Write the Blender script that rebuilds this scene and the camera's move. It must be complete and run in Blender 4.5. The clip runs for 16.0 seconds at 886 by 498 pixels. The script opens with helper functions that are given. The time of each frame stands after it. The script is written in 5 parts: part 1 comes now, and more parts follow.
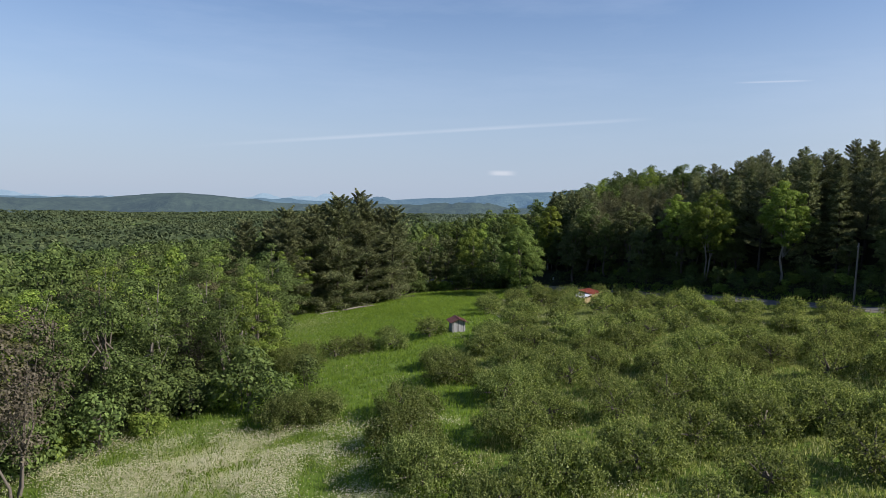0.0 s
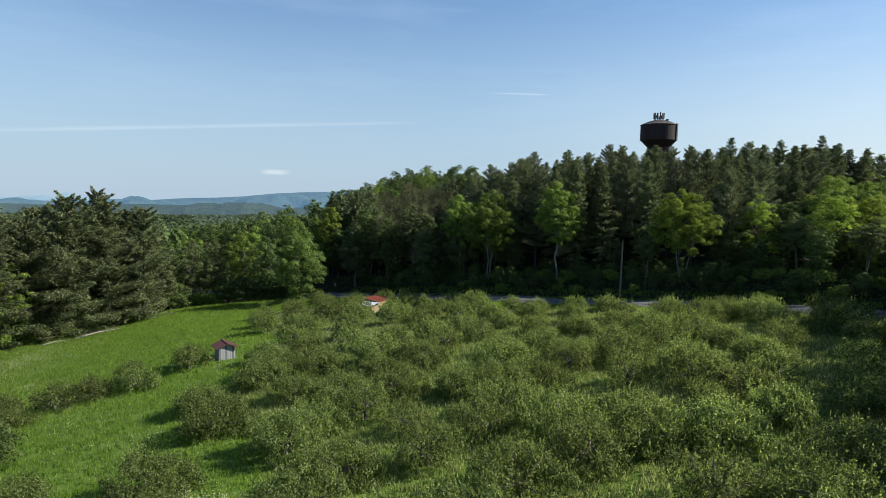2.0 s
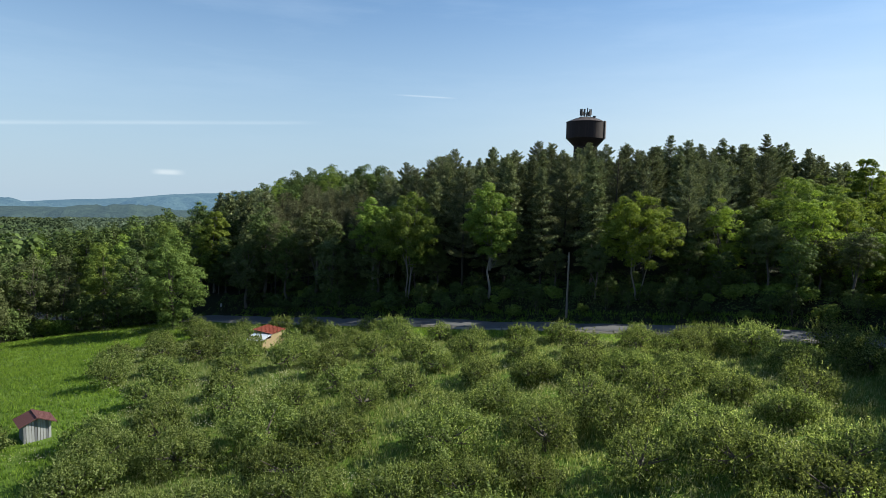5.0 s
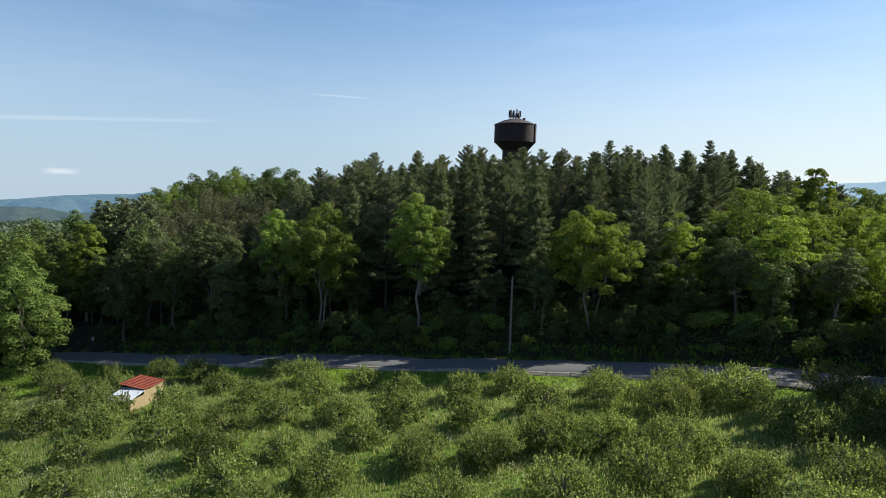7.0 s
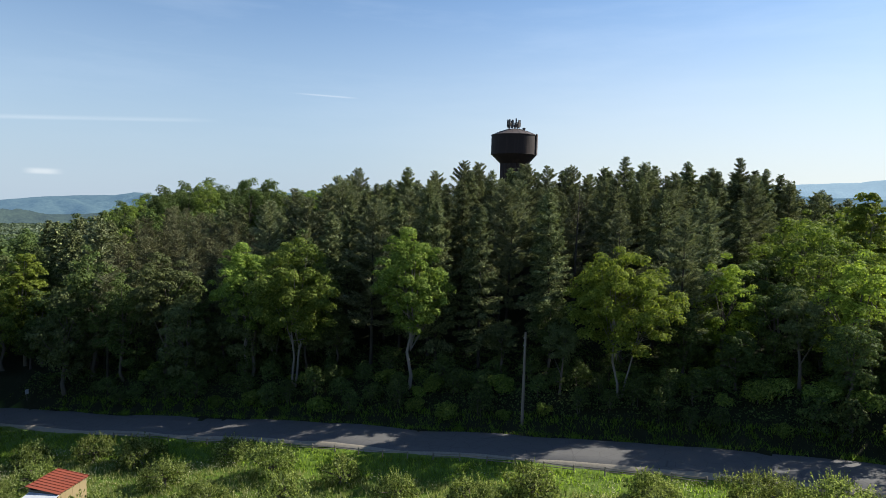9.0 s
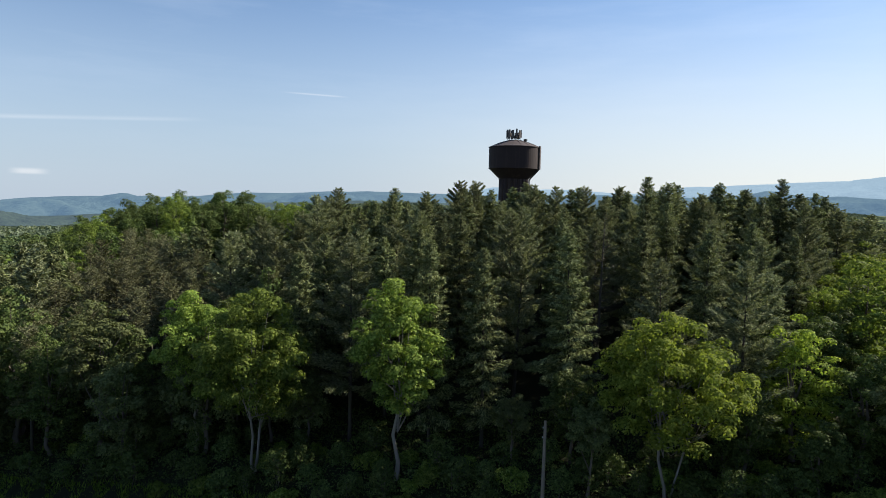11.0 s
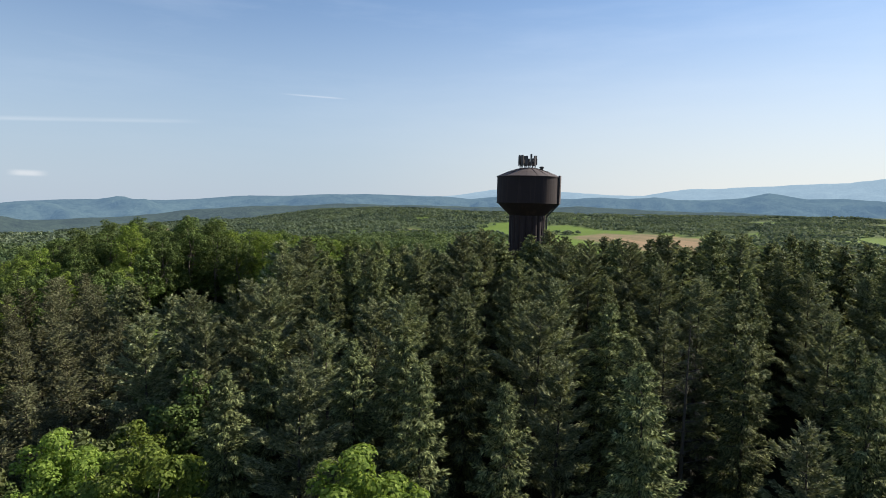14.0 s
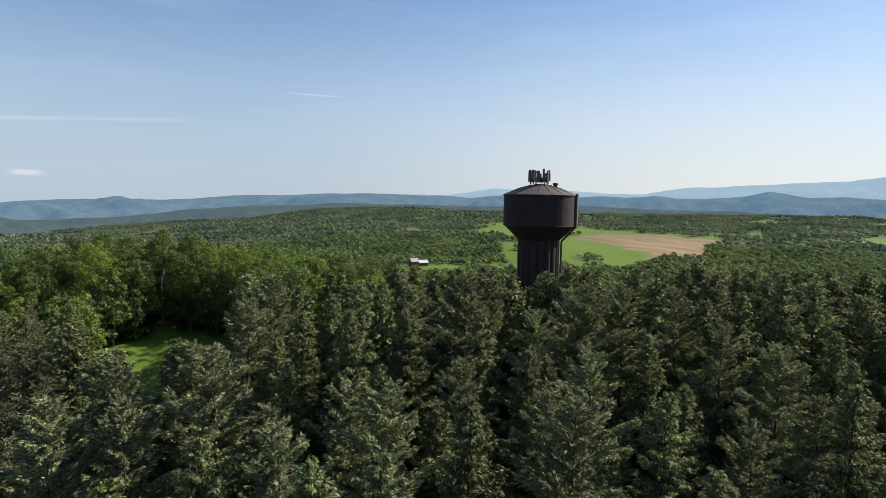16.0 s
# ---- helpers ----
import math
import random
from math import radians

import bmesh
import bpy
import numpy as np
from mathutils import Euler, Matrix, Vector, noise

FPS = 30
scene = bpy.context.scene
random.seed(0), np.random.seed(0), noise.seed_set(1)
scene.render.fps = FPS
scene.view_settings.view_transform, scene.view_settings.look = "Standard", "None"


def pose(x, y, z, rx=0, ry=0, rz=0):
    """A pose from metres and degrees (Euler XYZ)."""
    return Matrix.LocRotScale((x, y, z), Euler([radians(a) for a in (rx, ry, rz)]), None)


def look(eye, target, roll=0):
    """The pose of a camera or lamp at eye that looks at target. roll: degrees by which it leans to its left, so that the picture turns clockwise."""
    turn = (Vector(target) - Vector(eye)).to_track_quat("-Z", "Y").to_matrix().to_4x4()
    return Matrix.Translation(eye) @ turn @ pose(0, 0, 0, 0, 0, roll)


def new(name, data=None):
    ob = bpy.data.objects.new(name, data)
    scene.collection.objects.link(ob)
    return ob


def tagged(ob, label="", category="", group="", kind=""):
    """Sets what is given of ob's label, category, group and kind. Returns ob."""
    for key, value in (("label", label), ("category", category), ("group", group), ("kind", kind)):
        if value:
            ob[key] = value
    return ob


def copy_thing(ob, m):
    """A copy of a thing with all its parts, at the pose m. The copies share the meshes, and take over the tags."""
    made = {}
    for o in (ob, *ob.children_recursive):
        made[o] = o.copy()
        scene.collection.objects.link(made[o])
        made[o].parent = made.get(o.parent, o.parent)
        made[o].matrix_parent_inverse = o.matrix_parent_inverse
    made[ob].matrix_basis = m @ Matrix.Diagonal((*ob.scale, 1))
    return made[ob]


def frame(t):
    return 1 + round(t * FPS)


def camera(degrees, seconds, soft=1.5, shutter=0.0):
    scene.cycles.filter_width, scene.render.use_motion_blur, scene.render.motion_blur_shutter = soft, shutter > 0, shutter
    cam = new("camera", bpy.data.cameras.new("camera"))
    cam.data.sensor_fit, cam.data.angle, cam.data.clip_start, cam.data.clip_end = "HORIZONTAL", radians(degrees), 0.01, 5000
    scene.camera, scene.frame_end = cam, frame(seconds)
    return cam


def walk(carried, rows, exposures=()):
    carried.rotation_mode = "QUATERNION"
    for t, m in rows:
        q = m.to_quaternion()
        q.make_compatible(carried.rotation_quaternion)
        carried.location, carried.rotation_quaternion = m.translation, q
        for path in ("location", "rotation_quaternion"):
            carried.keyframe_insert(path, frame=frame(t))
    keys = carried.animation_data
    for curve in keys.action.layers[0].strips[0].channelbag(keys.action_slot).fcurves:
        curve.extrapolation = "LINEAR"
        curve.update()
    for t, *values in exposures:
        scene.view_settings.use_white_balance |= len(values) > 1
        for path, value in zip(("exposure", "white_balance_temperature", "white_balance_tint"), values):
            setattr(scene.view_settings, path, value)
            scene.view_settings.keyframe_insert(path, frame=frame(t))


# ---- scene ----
cam = camera(71.0, 16.0, soft=0.5)
METRES, EYE, TILT, LEAN, TURN = 130.0, 18.0, 0.0, 0.0, 0.0
ROWS = [
    (0.0, 0.0, 0.0, 0.0, 0.12, -5.5, -1.22),
    (0.5, 0.0016, 0.0213, -0.0001, -5.88, -5.37, -1.29),
    (1.0, 0.0031, 0.0447, -0.0002, -13.2, -5.2, -1.4),
    (1.5, 0.005, 0.0696, -0.0, -17.7, -5.11, -1.43),
    (2.0, 0.0089, 0.0958, -0.0002, -20.3, -5.05, -1.44),
    (2.5, 0.0146, 0.1227, -0.0, -22.44, -4.95, -1.49),
    (3.0, 0.0218, 0.1502, 0.0002, -24.4, -4.85, -1.48),
    (3.5, 0.0309, 0.1785, 0.0, -25.85, -4.79, -1.49),
    (6.0, 0.0911, 0.3228, 0.0049, -32.81, -4.49, -1.56),
    (6.5, 0.1064, 0.3517, 0.0093, -35.46, -4.38, -1.54),
    (7.0, 0.1224, 0.3806, 0.0159, -36.71, -4.38, -1.53),
    (7.5, 0.1383, 0.4083, 0.0238, -36.93, -4.37, -1.48),
    (8.0, 0.1553, 0.435, 0.0327, -36.97, -4.35, -1.46),
    (8.5, 0.1722, 0.4612, 0.0416, -37.27, -4.33, -1.47),
    (9.0, 0.1894, 0.4871, 0.0507, -37.9, -4.36, -1.47),
    (11.5, 0.2848, 0.6165, 0.0956, -38.81, -4.43, -1.3),
    (12.0, 0.3046, 0.6422, 0.1051, -38.84, -4.39, -1.33),
    (12.5, 0.3249, 0.6677, 0.1139, -38.87, -4.33, -1.32),
    (13.0, 0.3455, 0.6934, 0.1233, -38.88, -4.32, -1.29),
    (13.5, 0.3669, 0.7187, 0.1327, -38.88, -4.37, -1.25),
    (14.0, 0.3885, 0.7441, 0.1412, -38.88, -4.3, -1.22),
    (14.5, 0.4099, 0.7693, 0.1507, -38.88, -4.31, -1.15),
    (15.0, 0.4315, 0.7948, 0.1599, -38.9, -4.35, -1.18),
    (15.5, 0.4516, 0.8193, 0.1675, -38.94, -4.38, -1.13),
    (16.0, 0.4668, 0.8391, 0.1697, -38.93, -4.44, -1.11),
]
walk(cam, [(t, pose(0, 0, EYE, TILT, LEAN, TURN) @ pose(METRES * x, METRES * y, METRES * z, 90 + pitch, roll, yaw)) for t, x, y, z, yaw, pitch, roll in ROWS],
     exposures=[(0.0, 0.71, 6500, 14), (1.0, 0.79, 6450, 9), (2.0, 0.86, 6350, 4), (3.5, 0.9, 6350, 2), (6.0, 0.92, 6500, 4), (9.0, 0.93, 6600, 7), (11.5, 0.9, 6800, 10), (14.0, 0.84, 6800, 10), (16.0, 0.82, 6800, 10)])

# ---- world, sun ----
SUN_AZ, SUN_EL = 106.0, 36.5
world = bpy.data.worlds.new("sky")
scene.world = world
world.use_nodes = True


def sky_world():
    nt = world.node_tree
    nt.nodes.clear()
    out = nt.nodes.new("ShaderNodeOutputWorld")
    bg = nt.nodes.new("ShaderNodeBackground")
    sky = nt.nodes.new("ShaderNodeTexSky")
    sky.sky_type = "NISHITA"
    sky.sun_disc = False
    sky.sun_elevation = radians(SUN_EL)
    sky.sun_rotation = radians(SUN_AZ)
    sky.altitude, sky.air_density, sky.dust_density, sky.ozone_density = 400.0, 1.0, 0.2, 3.0
    # thin cirrus: noise stretched along one bearing of the sky
    geo = nt.nodes.new("ShaderNodeTexCoord")
    mp = nt.nodes.new("ShaderNodeMapping")
    mp.inputs["Rotation"].default_value = (0, 0, radians(35))
    mp.inputs["Scale"].default_value = (1.3, 1.3, 9.0)
    nz = nt.nodes.new("ShaderNodeTexNoise")
    nz.inputs["Scale"].default_value, nz.inputs["Detail"].default_value = 1.7, 9.0
    nz.inputs["Roughness"].default_value = 0.62
    ramp = nt.nodes.new("ShaderNodeValToRGB")
    ramp.color_ramp.elements[0].position, ramp.color_ramp.elements[1].position = 0.47, 0.82
    mul = nt.nodes.new("ShaderNodeMath")
    mul.operation = "MULTIPLY"
    mul.inputs[1].default_value = 0.12
    mix = nt.nodes.new("ShaderNodeMixRGB")
    mix.inputs["Color2"].default_value = (9.0, 9.4, 10.2, 1)
    link = nt.links.new
    link(geo.outputs["Generated"], mp.inputs["Vector"])
    link(mp.outputs["Vector"], nz.inputs["Vector"])
    link(nz.outputs["Fac"], ramp.inputs["Fac"])
    link(ramp.outputs["Color"], mul.inputs[0])
    link(mul.outputs[0], mix.inputs["Fac"])
    link(sky.outputs["Color"], mix.inputs["Color1"])
    # pale haze low in the sky, whiter towards the sun
    sep = nt.nodes.new("ShaderNodeSeparateXYZ")
    link(geo.outputs["Generated"], sep.inputs[0])

    def ease(value, lo, hi, a, b):
        n = nt.nodes.new("ShaderNodeMapRange")
        n.interpolation_type = "SMOOTHSTEP"
        for key, v in (("From Min", lo), ("From Max", hi), ("To Min", a), ("To Max", b)):
            n.inputs[key].default_value = v
        link(value, n.inputs["Value"])
        return n.outputs["Result"]

    def dot(vec):
        n = nt.nodes.new("ShaderNodeVectorMath")
        n.operation = "DOT_PRODUCT"
        n.inputs[1].default_value = vec
        link(geo.outputs["Generated"], n.inputs[0])
        return n.outputs["Value"]

    def blend(fac, a, b):
        n = nt.nodes.new("ShaderNodeMixRGB")
        for key, v in (("Fac", fac), ("Color1", a), ("Color2", b)):
            if isinstance(v, tuple):
                n.inputs[key].default_value = (*v, 1)
            else:
                link(v, n.inputs[key])
        return n.outputs["Color"]

    def times(a, b):
        n = nt.nodes.new("ShaderNodeMath")
        n.operation = "MULTIPLY"
        for i, v in enumerate((a, b)):
            if isinstance(v, float):
                n.inputs[i].default_value = v
            else:
                link(v, n.inputs[i])
        return n.outputs[0]

    gain = nt.nodes.new("ShaderNodeMixRGB")
    gain.blend_type = "MULTIPLY"
    gain.inputs["Fac"].default_value = 1.0
    gain.inputs["Color2"].default_value = (1.07, 1.14, 1.22, 1)
    link(mix.outputs["Color"], gain.inputs["Color1"])
    lift = gain.outputs["Color"]
    sunward = ease(dot((math.sin(radians(SUN_AZ)), math.cos(radians(SUN_AZ)), 0.25)), 0.1, 0.95, 0.0, 1.0)
    pale = blend(sunward, (3.85, 4.8, 6.15), (6.8, 7.05, 7.35))
    tone = blend(ease(sep.outputs["Z"], -0.02, 0.36, 0.9, 0.0), lift, pale)
    # one long thin vapour trail, a short one and a small low cloud
    wisp = ease(nz.outputs["Fac"], 0.3, 0.62, 0.35, 1.0)
    trail = times(ease(dot((0.0788, 0.0932, -0.9925)), -0.003, 0.0025, 0.0, 1.0), ease(dot((0.0788, 0.0932, -0.9925)), 0.002, 0.006, 1.0, 0.0))
    trail = times(times(trail, wisp), times(ease(sep.outputs["X"], -0.42, -0.15, 0.0, 1.0), ease(sep.outputs["X"], 0.24, 0.32, 1.0, 0.0)))
    short = times(ease(dot((0.0505, 0.1526, -0.987)), -0.0008, 0.0012, 0.0, 1.0), ease(dot((0.0505, 0.1526, -0.987)), 0.0012, 0.0032, 1.0, 0.0))
    short = times(short, times(ease(sep.outputs["X"], 0.40, 0.44, 0.0, 1.0), ease(sep.outputs["X"], 0.47, 0.50, 1.0, 0.0)))
    cloud = times(times(ease(sep.outputs["X"], 0.065, 0.085, 0.0, 1.0), ease(sep.outputs["X"], 0.095, 0.118, 1.0, 0.0)), times(ease(sep.outputs["Z"], 0.022, 0.026, 0.0, 1.0), ease(sep.outputs["Z"], 0.028, 0.033, 1.0, 0.0)))
    cloud = times(cloud, ease(sep.outputs["Y"], 0.0, 0.1, 0.0, 1.0))
    tone = blend(times(trail, 0.22), tone, (9.0, 9.4, 10.0))
    tone = blend(times(short, 0.22), tone, (9.0, 9.4, 10.0))
    tone = blend(times(cloud, 0.35), tone, (9.0, 9.1, 9.4))
    link(tone, bg.inputs["Color"])
    bg.inputs["Strength"].default_value = 0.065
    link(bg.outputs[0], out.inputs[0])


sky_world()
sun_data = bpy.data.lights.new("sun", "SUN")
sun_data.energy, sun_data.angle, sun_data.color = 5.0, radians(0.5), (1.0, 0.94, 0.84)
sun = new("sun", sun_data)
sun_way = Vector((math.sin(radians(SUN_AZ)) * math.cos(radians(SUN_EL)), math.cos(radians(SUN_AZ)) * math.cos(radians(SUN_EL)), math.sin(radians(SUN_EL))))
sun.matrix_world = look(sun_way * 300, (0, 0, 0))


# ---- materials ----
def node_mat(name):
    m = bpy.data.materials.new(name)
    m.use_nodes = True
    nt = m.node_tree
    return m, nt, nt.nodes["Principled BSDF"], nt.nodes["Material Output"]


def math_node(nt, op, a, b):
    n = nt.nodes.new("ShaderNodeMath")
    n.operation = op
    for i, v in enumerate((a, b)):
        if isinstance(v, (int, float)):
            n.inputs[i].default_value = v
        else:
            nt.links.new(v, n.inputs[i])
    return n.outputs[0]


def ramp_node(nt, fac, stops):
    r = nt.nodes.new("ShaderNodeValToRGB")
    el = r.color_ramp.elements
    while len(el) < len(stops):
        el.new(0.5)
    for e, (p, c) in zip(el, stops):
        e.position, e.color = p, (*c, 1)
    nt.links.new(fac, r.inputs["Fac"])
    return r.outputs["Color"]


def mix_node(nt, fac, a, b, mode="MIX"):
    n = nt.nodes.new("ShaderNodeMixRGB")
    n.blend_type = mode
    for key, v in (("Fac", fac), ("Color1", a), ("Color2", b)):
        if isinstance(v, (int, float)):
            n.inputs[key].default_value = v
        elif isinstance(v, tuple):
            n.inputs[key].default_value = (*v, 1)
        else:
            nt.links.new(v, n.inputs[key])
    return n.outputs[0]


def noise_node(nt, scale, detail=4.0, rough=0.55, stretch=(1, 1, 1), coords="Object"):
    tc = nt.nodes.new("ShaderNodeTexCoord")
    mp = nt.nodes.new("ShaderNodeMapping")
    mp.inputs["Scale"].default_value = stretch
    n = nt.nodes.new("ShaderNodeTexNoise")
    n.inputs["Scale"].default_value, n.inputs["Detail"].default_value, n.inputs["Roughness"].default_value = scale, detail, rough
    nt.links.new(tc.outputs[coords], mp.inputs["Vector"])
    nt.links.new(mp.outputs["Vector"], n.inputs["Vector"])
    return n.outputs["Fac"]


def bump_node(nt, bsdf, height, strength, dist):
    b = nt.nodes.new("ShaderNodeBump")
    b.inputs["Strength"].default_value, b.inputs["Distance"].default_value = strength, dist
    nt.links.new(height, b.inputs["Height"])
    nt.links.new(b.outputs["Normal"], bsdf.inputs["Normal"])


def leaf_mat(name, dark, light, tip, through_light=0.35, rough=0.75, stands=0.0):
    """Foliage: each leaf takes its own tint, each tree another; some light passes through."""
    m, nt, b, out = node_mat(name)
    dark, light, tip = ((r, g, 1.22 * bl) for r, g, bl in (dark, light, tip))
    geo = nt.nodes.new("ShaderNodeNewGeometry")
    info = nt.nodes.new("ShaderNodeObjectInfo")
    col = ramp_node(nt, geo.outputs["Random Per Island"], [(0.0, dark), (0.6, light), (1.0, tip)])
    if stands:
        lot = ramp_node(nt, noise_node(nt, stands, 3, 0.6), [(0.34, (0.62, 0.68, 0.72)), (0.66, (1.4, 1.32, 1.15))])
        col = mix_node(nt, 1.0, col, lot, "MULTIPLY")
    hsv = nt.nodes.new("ShaderNodeHueSaturation")
    nt.links.new(col, hsv.inputs["Color"])
    nt.links.new(math_node(nt, "ADD", math_node(nt, "MULTIPLY", info.outputs["Random"], 0.014), 0.495), hsv.inputs["Hue"])
    nt.links.new(math_node(nt, "ADD", math_node(nt, "MULTIPLY", info.outputs["Random"], 0.5), 0.75), hsv.inputs["Value"])
    nt.links.new(hsv.outputs["Color"], b.inputs["Base Color"])
    b.inputs["Roughness"].default_value = rough
    b.inputs["Specular IOR Level"].default_value = 0.12
    tr = nt.nodes.new("ShaderNodeBsdfTranslucent")
    nt.links.new(mix_node(nt, 1.0, hsv.outputs["Color"], (1.47, 1.47, 0.95), "MULTIPLY"), tr.inputs["Color"])
    mx = nt.nodes.new("ShaderNodeMixShader")
    mx.inputs["Fac"].default_value = through_light
    nt.links.new(b.outputs[0], mx.inputs[1])
    nt.links.new(tr.outputs[0], mx.inputs[2])
    nt.links.new(mx.outputs[0], out.inputs["Surface"])
    return m


def rough_mat(name, a, b_col, scale=4.0, rough=0.85, stretch=(1, 1, 1), metal=0.0, bump=0.3, dist=0.01, spec=0.4):
    """A matt surface with stains at one scale and grain at another."""
    m, nt, b, out = node_mat(name)
    big, fine = noise_node(nt, scale * 0.25, 3.0, 0.5, stretch), noise_node(nt, scale * 3.0, 6.0, 0.65, stretch)
    col = mix_node(nt, math_node(nt, "ADD", math_node(nt, "MULTIPLY", big, 0.7), math_node(nt, "MULTIPLY", fine, 0.35)), a, b_col)
    nt.links.new(col, b.inputs["Base Color"])
    b.inputs["Roughness"].default_value, b.inputs["Metallic"].default_value = rough, metal
    b.inputs["Specular IOR Level"].default_value = spec
    bump_node(nt, b, fine, bump, dist)
    return m


M_APPLE = leaf_mat("apple_leaf", (0.042, 0.059, 0.014), (0.135, 0.168, 0.04), (0.285, 0.322, 0.112), 0.56)
M_MAPLE = leaf_mat("maple_leaf", (0.07, 0.105, 0.016), (0.14, 0.197, 0.031), (0.235, 0.29, 0.056), 0.36)
M_WOOD_LEAF = leaf_mat("woodland_leaf", (0.038, 0.058, 0.014), (0.072, 0.102, 0.024), (0.125, 0.165, 0.04), 0.2)
M_OLIVE = leaf_mat("olive_leaf", (0.055, 0.068, 0.023), (0.092, 0.112, 0.036), (0.132, 0.155, 0.05), 0.24)
M_RUSSET = leaf_mat("russet_leaf", (0.05, 0.048, 0.02), (0.085, 0.084, 0.032), (0.125, 0.12, 0.046), 0.22)
M_LIME = leaf_mat("lime_leaf", (0.10, 0.135, 0.017), (0.175, 0.23, 0.032), (0.265, 0.315, 0.055), 0.46)
M_SPRUCE = leaf_mat("spruce_needles", (0.03, 0.04, 0.015), (0.128, 0.15, 0.054), (0.285, 0.312, 0.116), 0.16, 0.8)
M_PINE = leaf_mat("pine_needles", (0.07, 0.083, 0.038), (0.175, 0.195, 0.085), (0.31, 0.33, 0.155), 0.18, 0.8)
M_GREAT = leaf_mat("great_pine_needles", (0.038, 0.047, 0.02), (0.112, 0.127, 0.048), (0.215, 0.225, 0.09), 0.16, 0.8)
M_RED_PINE = leaf_mat("red_pine_needles", (0.058, 0.06, 0.028), (0.132, 0.136, 0.06), (0.205, 0.205, 0.095), 0.18, 0.8)
M_DEAD = leaf_mat("bare_twigs", (0.045, 0.038, 0.022), (0.07, 0.06, 0.036), (0.10, 0.088, 0.052), 0.05, 0.9)
M_GRASS = leaf_mat("grass_blades", (0.10, 0.15, 0.024), (0.168, 0.255, 0.036), (0.235, 0.32, 0.055), 0.68)
M_PALE_GRASS = leaf_mat("seeding_grass", (0.12, 0.152, 0.042), (0.19, 0.225, 0.07), (0.36, 0.37, 0.175), 0.55)
M_FLOWER = leaf_mat("wildflower_heads", (0.40, 0.385, 0.19), (0.52, 0.50, 0.27), (0.66, 0.64, 0.40), 0.25, 0.7)
M_BARK = rough_mat("grey_brown_bark", (0.055, 0.045, 0.037), (0.15, 0.13, 0.11), 3.0, 0.95, (1, 1, 0.2), bump=0.6, dist=0.03)
M_PALE_BARK = rough_mat("pale_bark", (0.11, 0.095, 0.08), (0.25, 0.23, 0.205), 3.0, 0.9, (1, 1, 0.25), bump=0.5, dist=0.02)
M_DARK_BARK = rough_mat("dark_conifer_bark", (0.026, 0.022, 0.018), (0.07, 0.06, 0.05), 3.0, 0.95, (1, 1, 0.2), bump=0.6, dist=0.03)


# ---- the lie of the land ----
def ss(a, b, v):
    t = np.clip((v - a) / (b - a), 0, 1)
    return t * t * (3 - 2 * t)


ROAD = [(-40, 275), (-8, 232), (14, 199), (28.8, 176), (38, 161), (46, 149), (55.6, 134.3), (63.7, 121.3), (71.7, 108.4), (77.7, 97.4), (82.5, 88.7), (86.6, 79.5), (89.0, 68), (91.5, 50), (95, 25), (99, -10), (104, -60)]


def smooth_line(pts, step=2.0):
    """A Catmull-Rom line through pts, sampled about every step metres."""
    p = [Vector((*q, 0)) for q in pts]
    p = [2 * p[0] - p[1]] + p + [2 * p[-1] - p[-2]]
    out = []
    for i in range(1, len(p) - 2):
        n = max(2, int((p[i + 1] - p[i]).length / step))
        for k in range(n):
            t = k / n
            out.append(0.5 * (2 * p[i] + (p[i + 1] - p[i - 1]) * t + (2 * p[i - 1] - 5 * p[i] + 4 * p[i + 1] - p[i + 2]) * t * t + (3 * p[i] - p[i - 1] - 3 * p[i + 1] + p[i + 2]) * t ** 3))
    out.append(p[-2])
    return np.array([(q.x, q.y) for q in out])


ROAD_LINE = smooth_line(ROAD)


def road_side(x, y):
    """Signed distance from the road's middle: positive on the wooded side."""
    x, y = np.asarray(x, float), np.asarray(y, float)
    shape = x.shape
    x, y = x.ravel(), y.ravel()
    best, sign = np.full(x.size, 1e9), np.ones(x.size)
    a, b = ROAD_LINE[:-1], ROAD_LINE[1:]
    for (ax, ay), (bx, by) in zip(a, b):
        dx, dy = bx - ax, by - ay
        t = np.clip(((x - ax) * dx + (y - ay) * dy) / (dx * dx + dy * dy), 0, 1)
        d = np.hypot(x - ax - t * dx, y - ay - t * dy)
        s = np.where(dx * (y - ay) - dy * (x - ax) >= 0, 1.0, -1.0)
        near = d < best
        best, sign = np.where(near, d, best), np.where(near, s, sign)
    return (best * sign).reshape(shape)


def wave(x, y, size, seed):
    """Smooth rolling noise between about -1 and 1."""
    s = np.zeros_like(np.asarray(x, float))
    r = np.random.RandomState(seed)
    for k in range(7):
        a, f, p = r.uniform(0, 6.28), r.uniform(0.6, 1.9), r.uniform(0, 6.28)
        s = s + np.sin((x * math.cos(a) + y * math.sin(a)) * f * 6.28 / size + p) / 2.6
    return s


HUB = (60.0, 109.0)


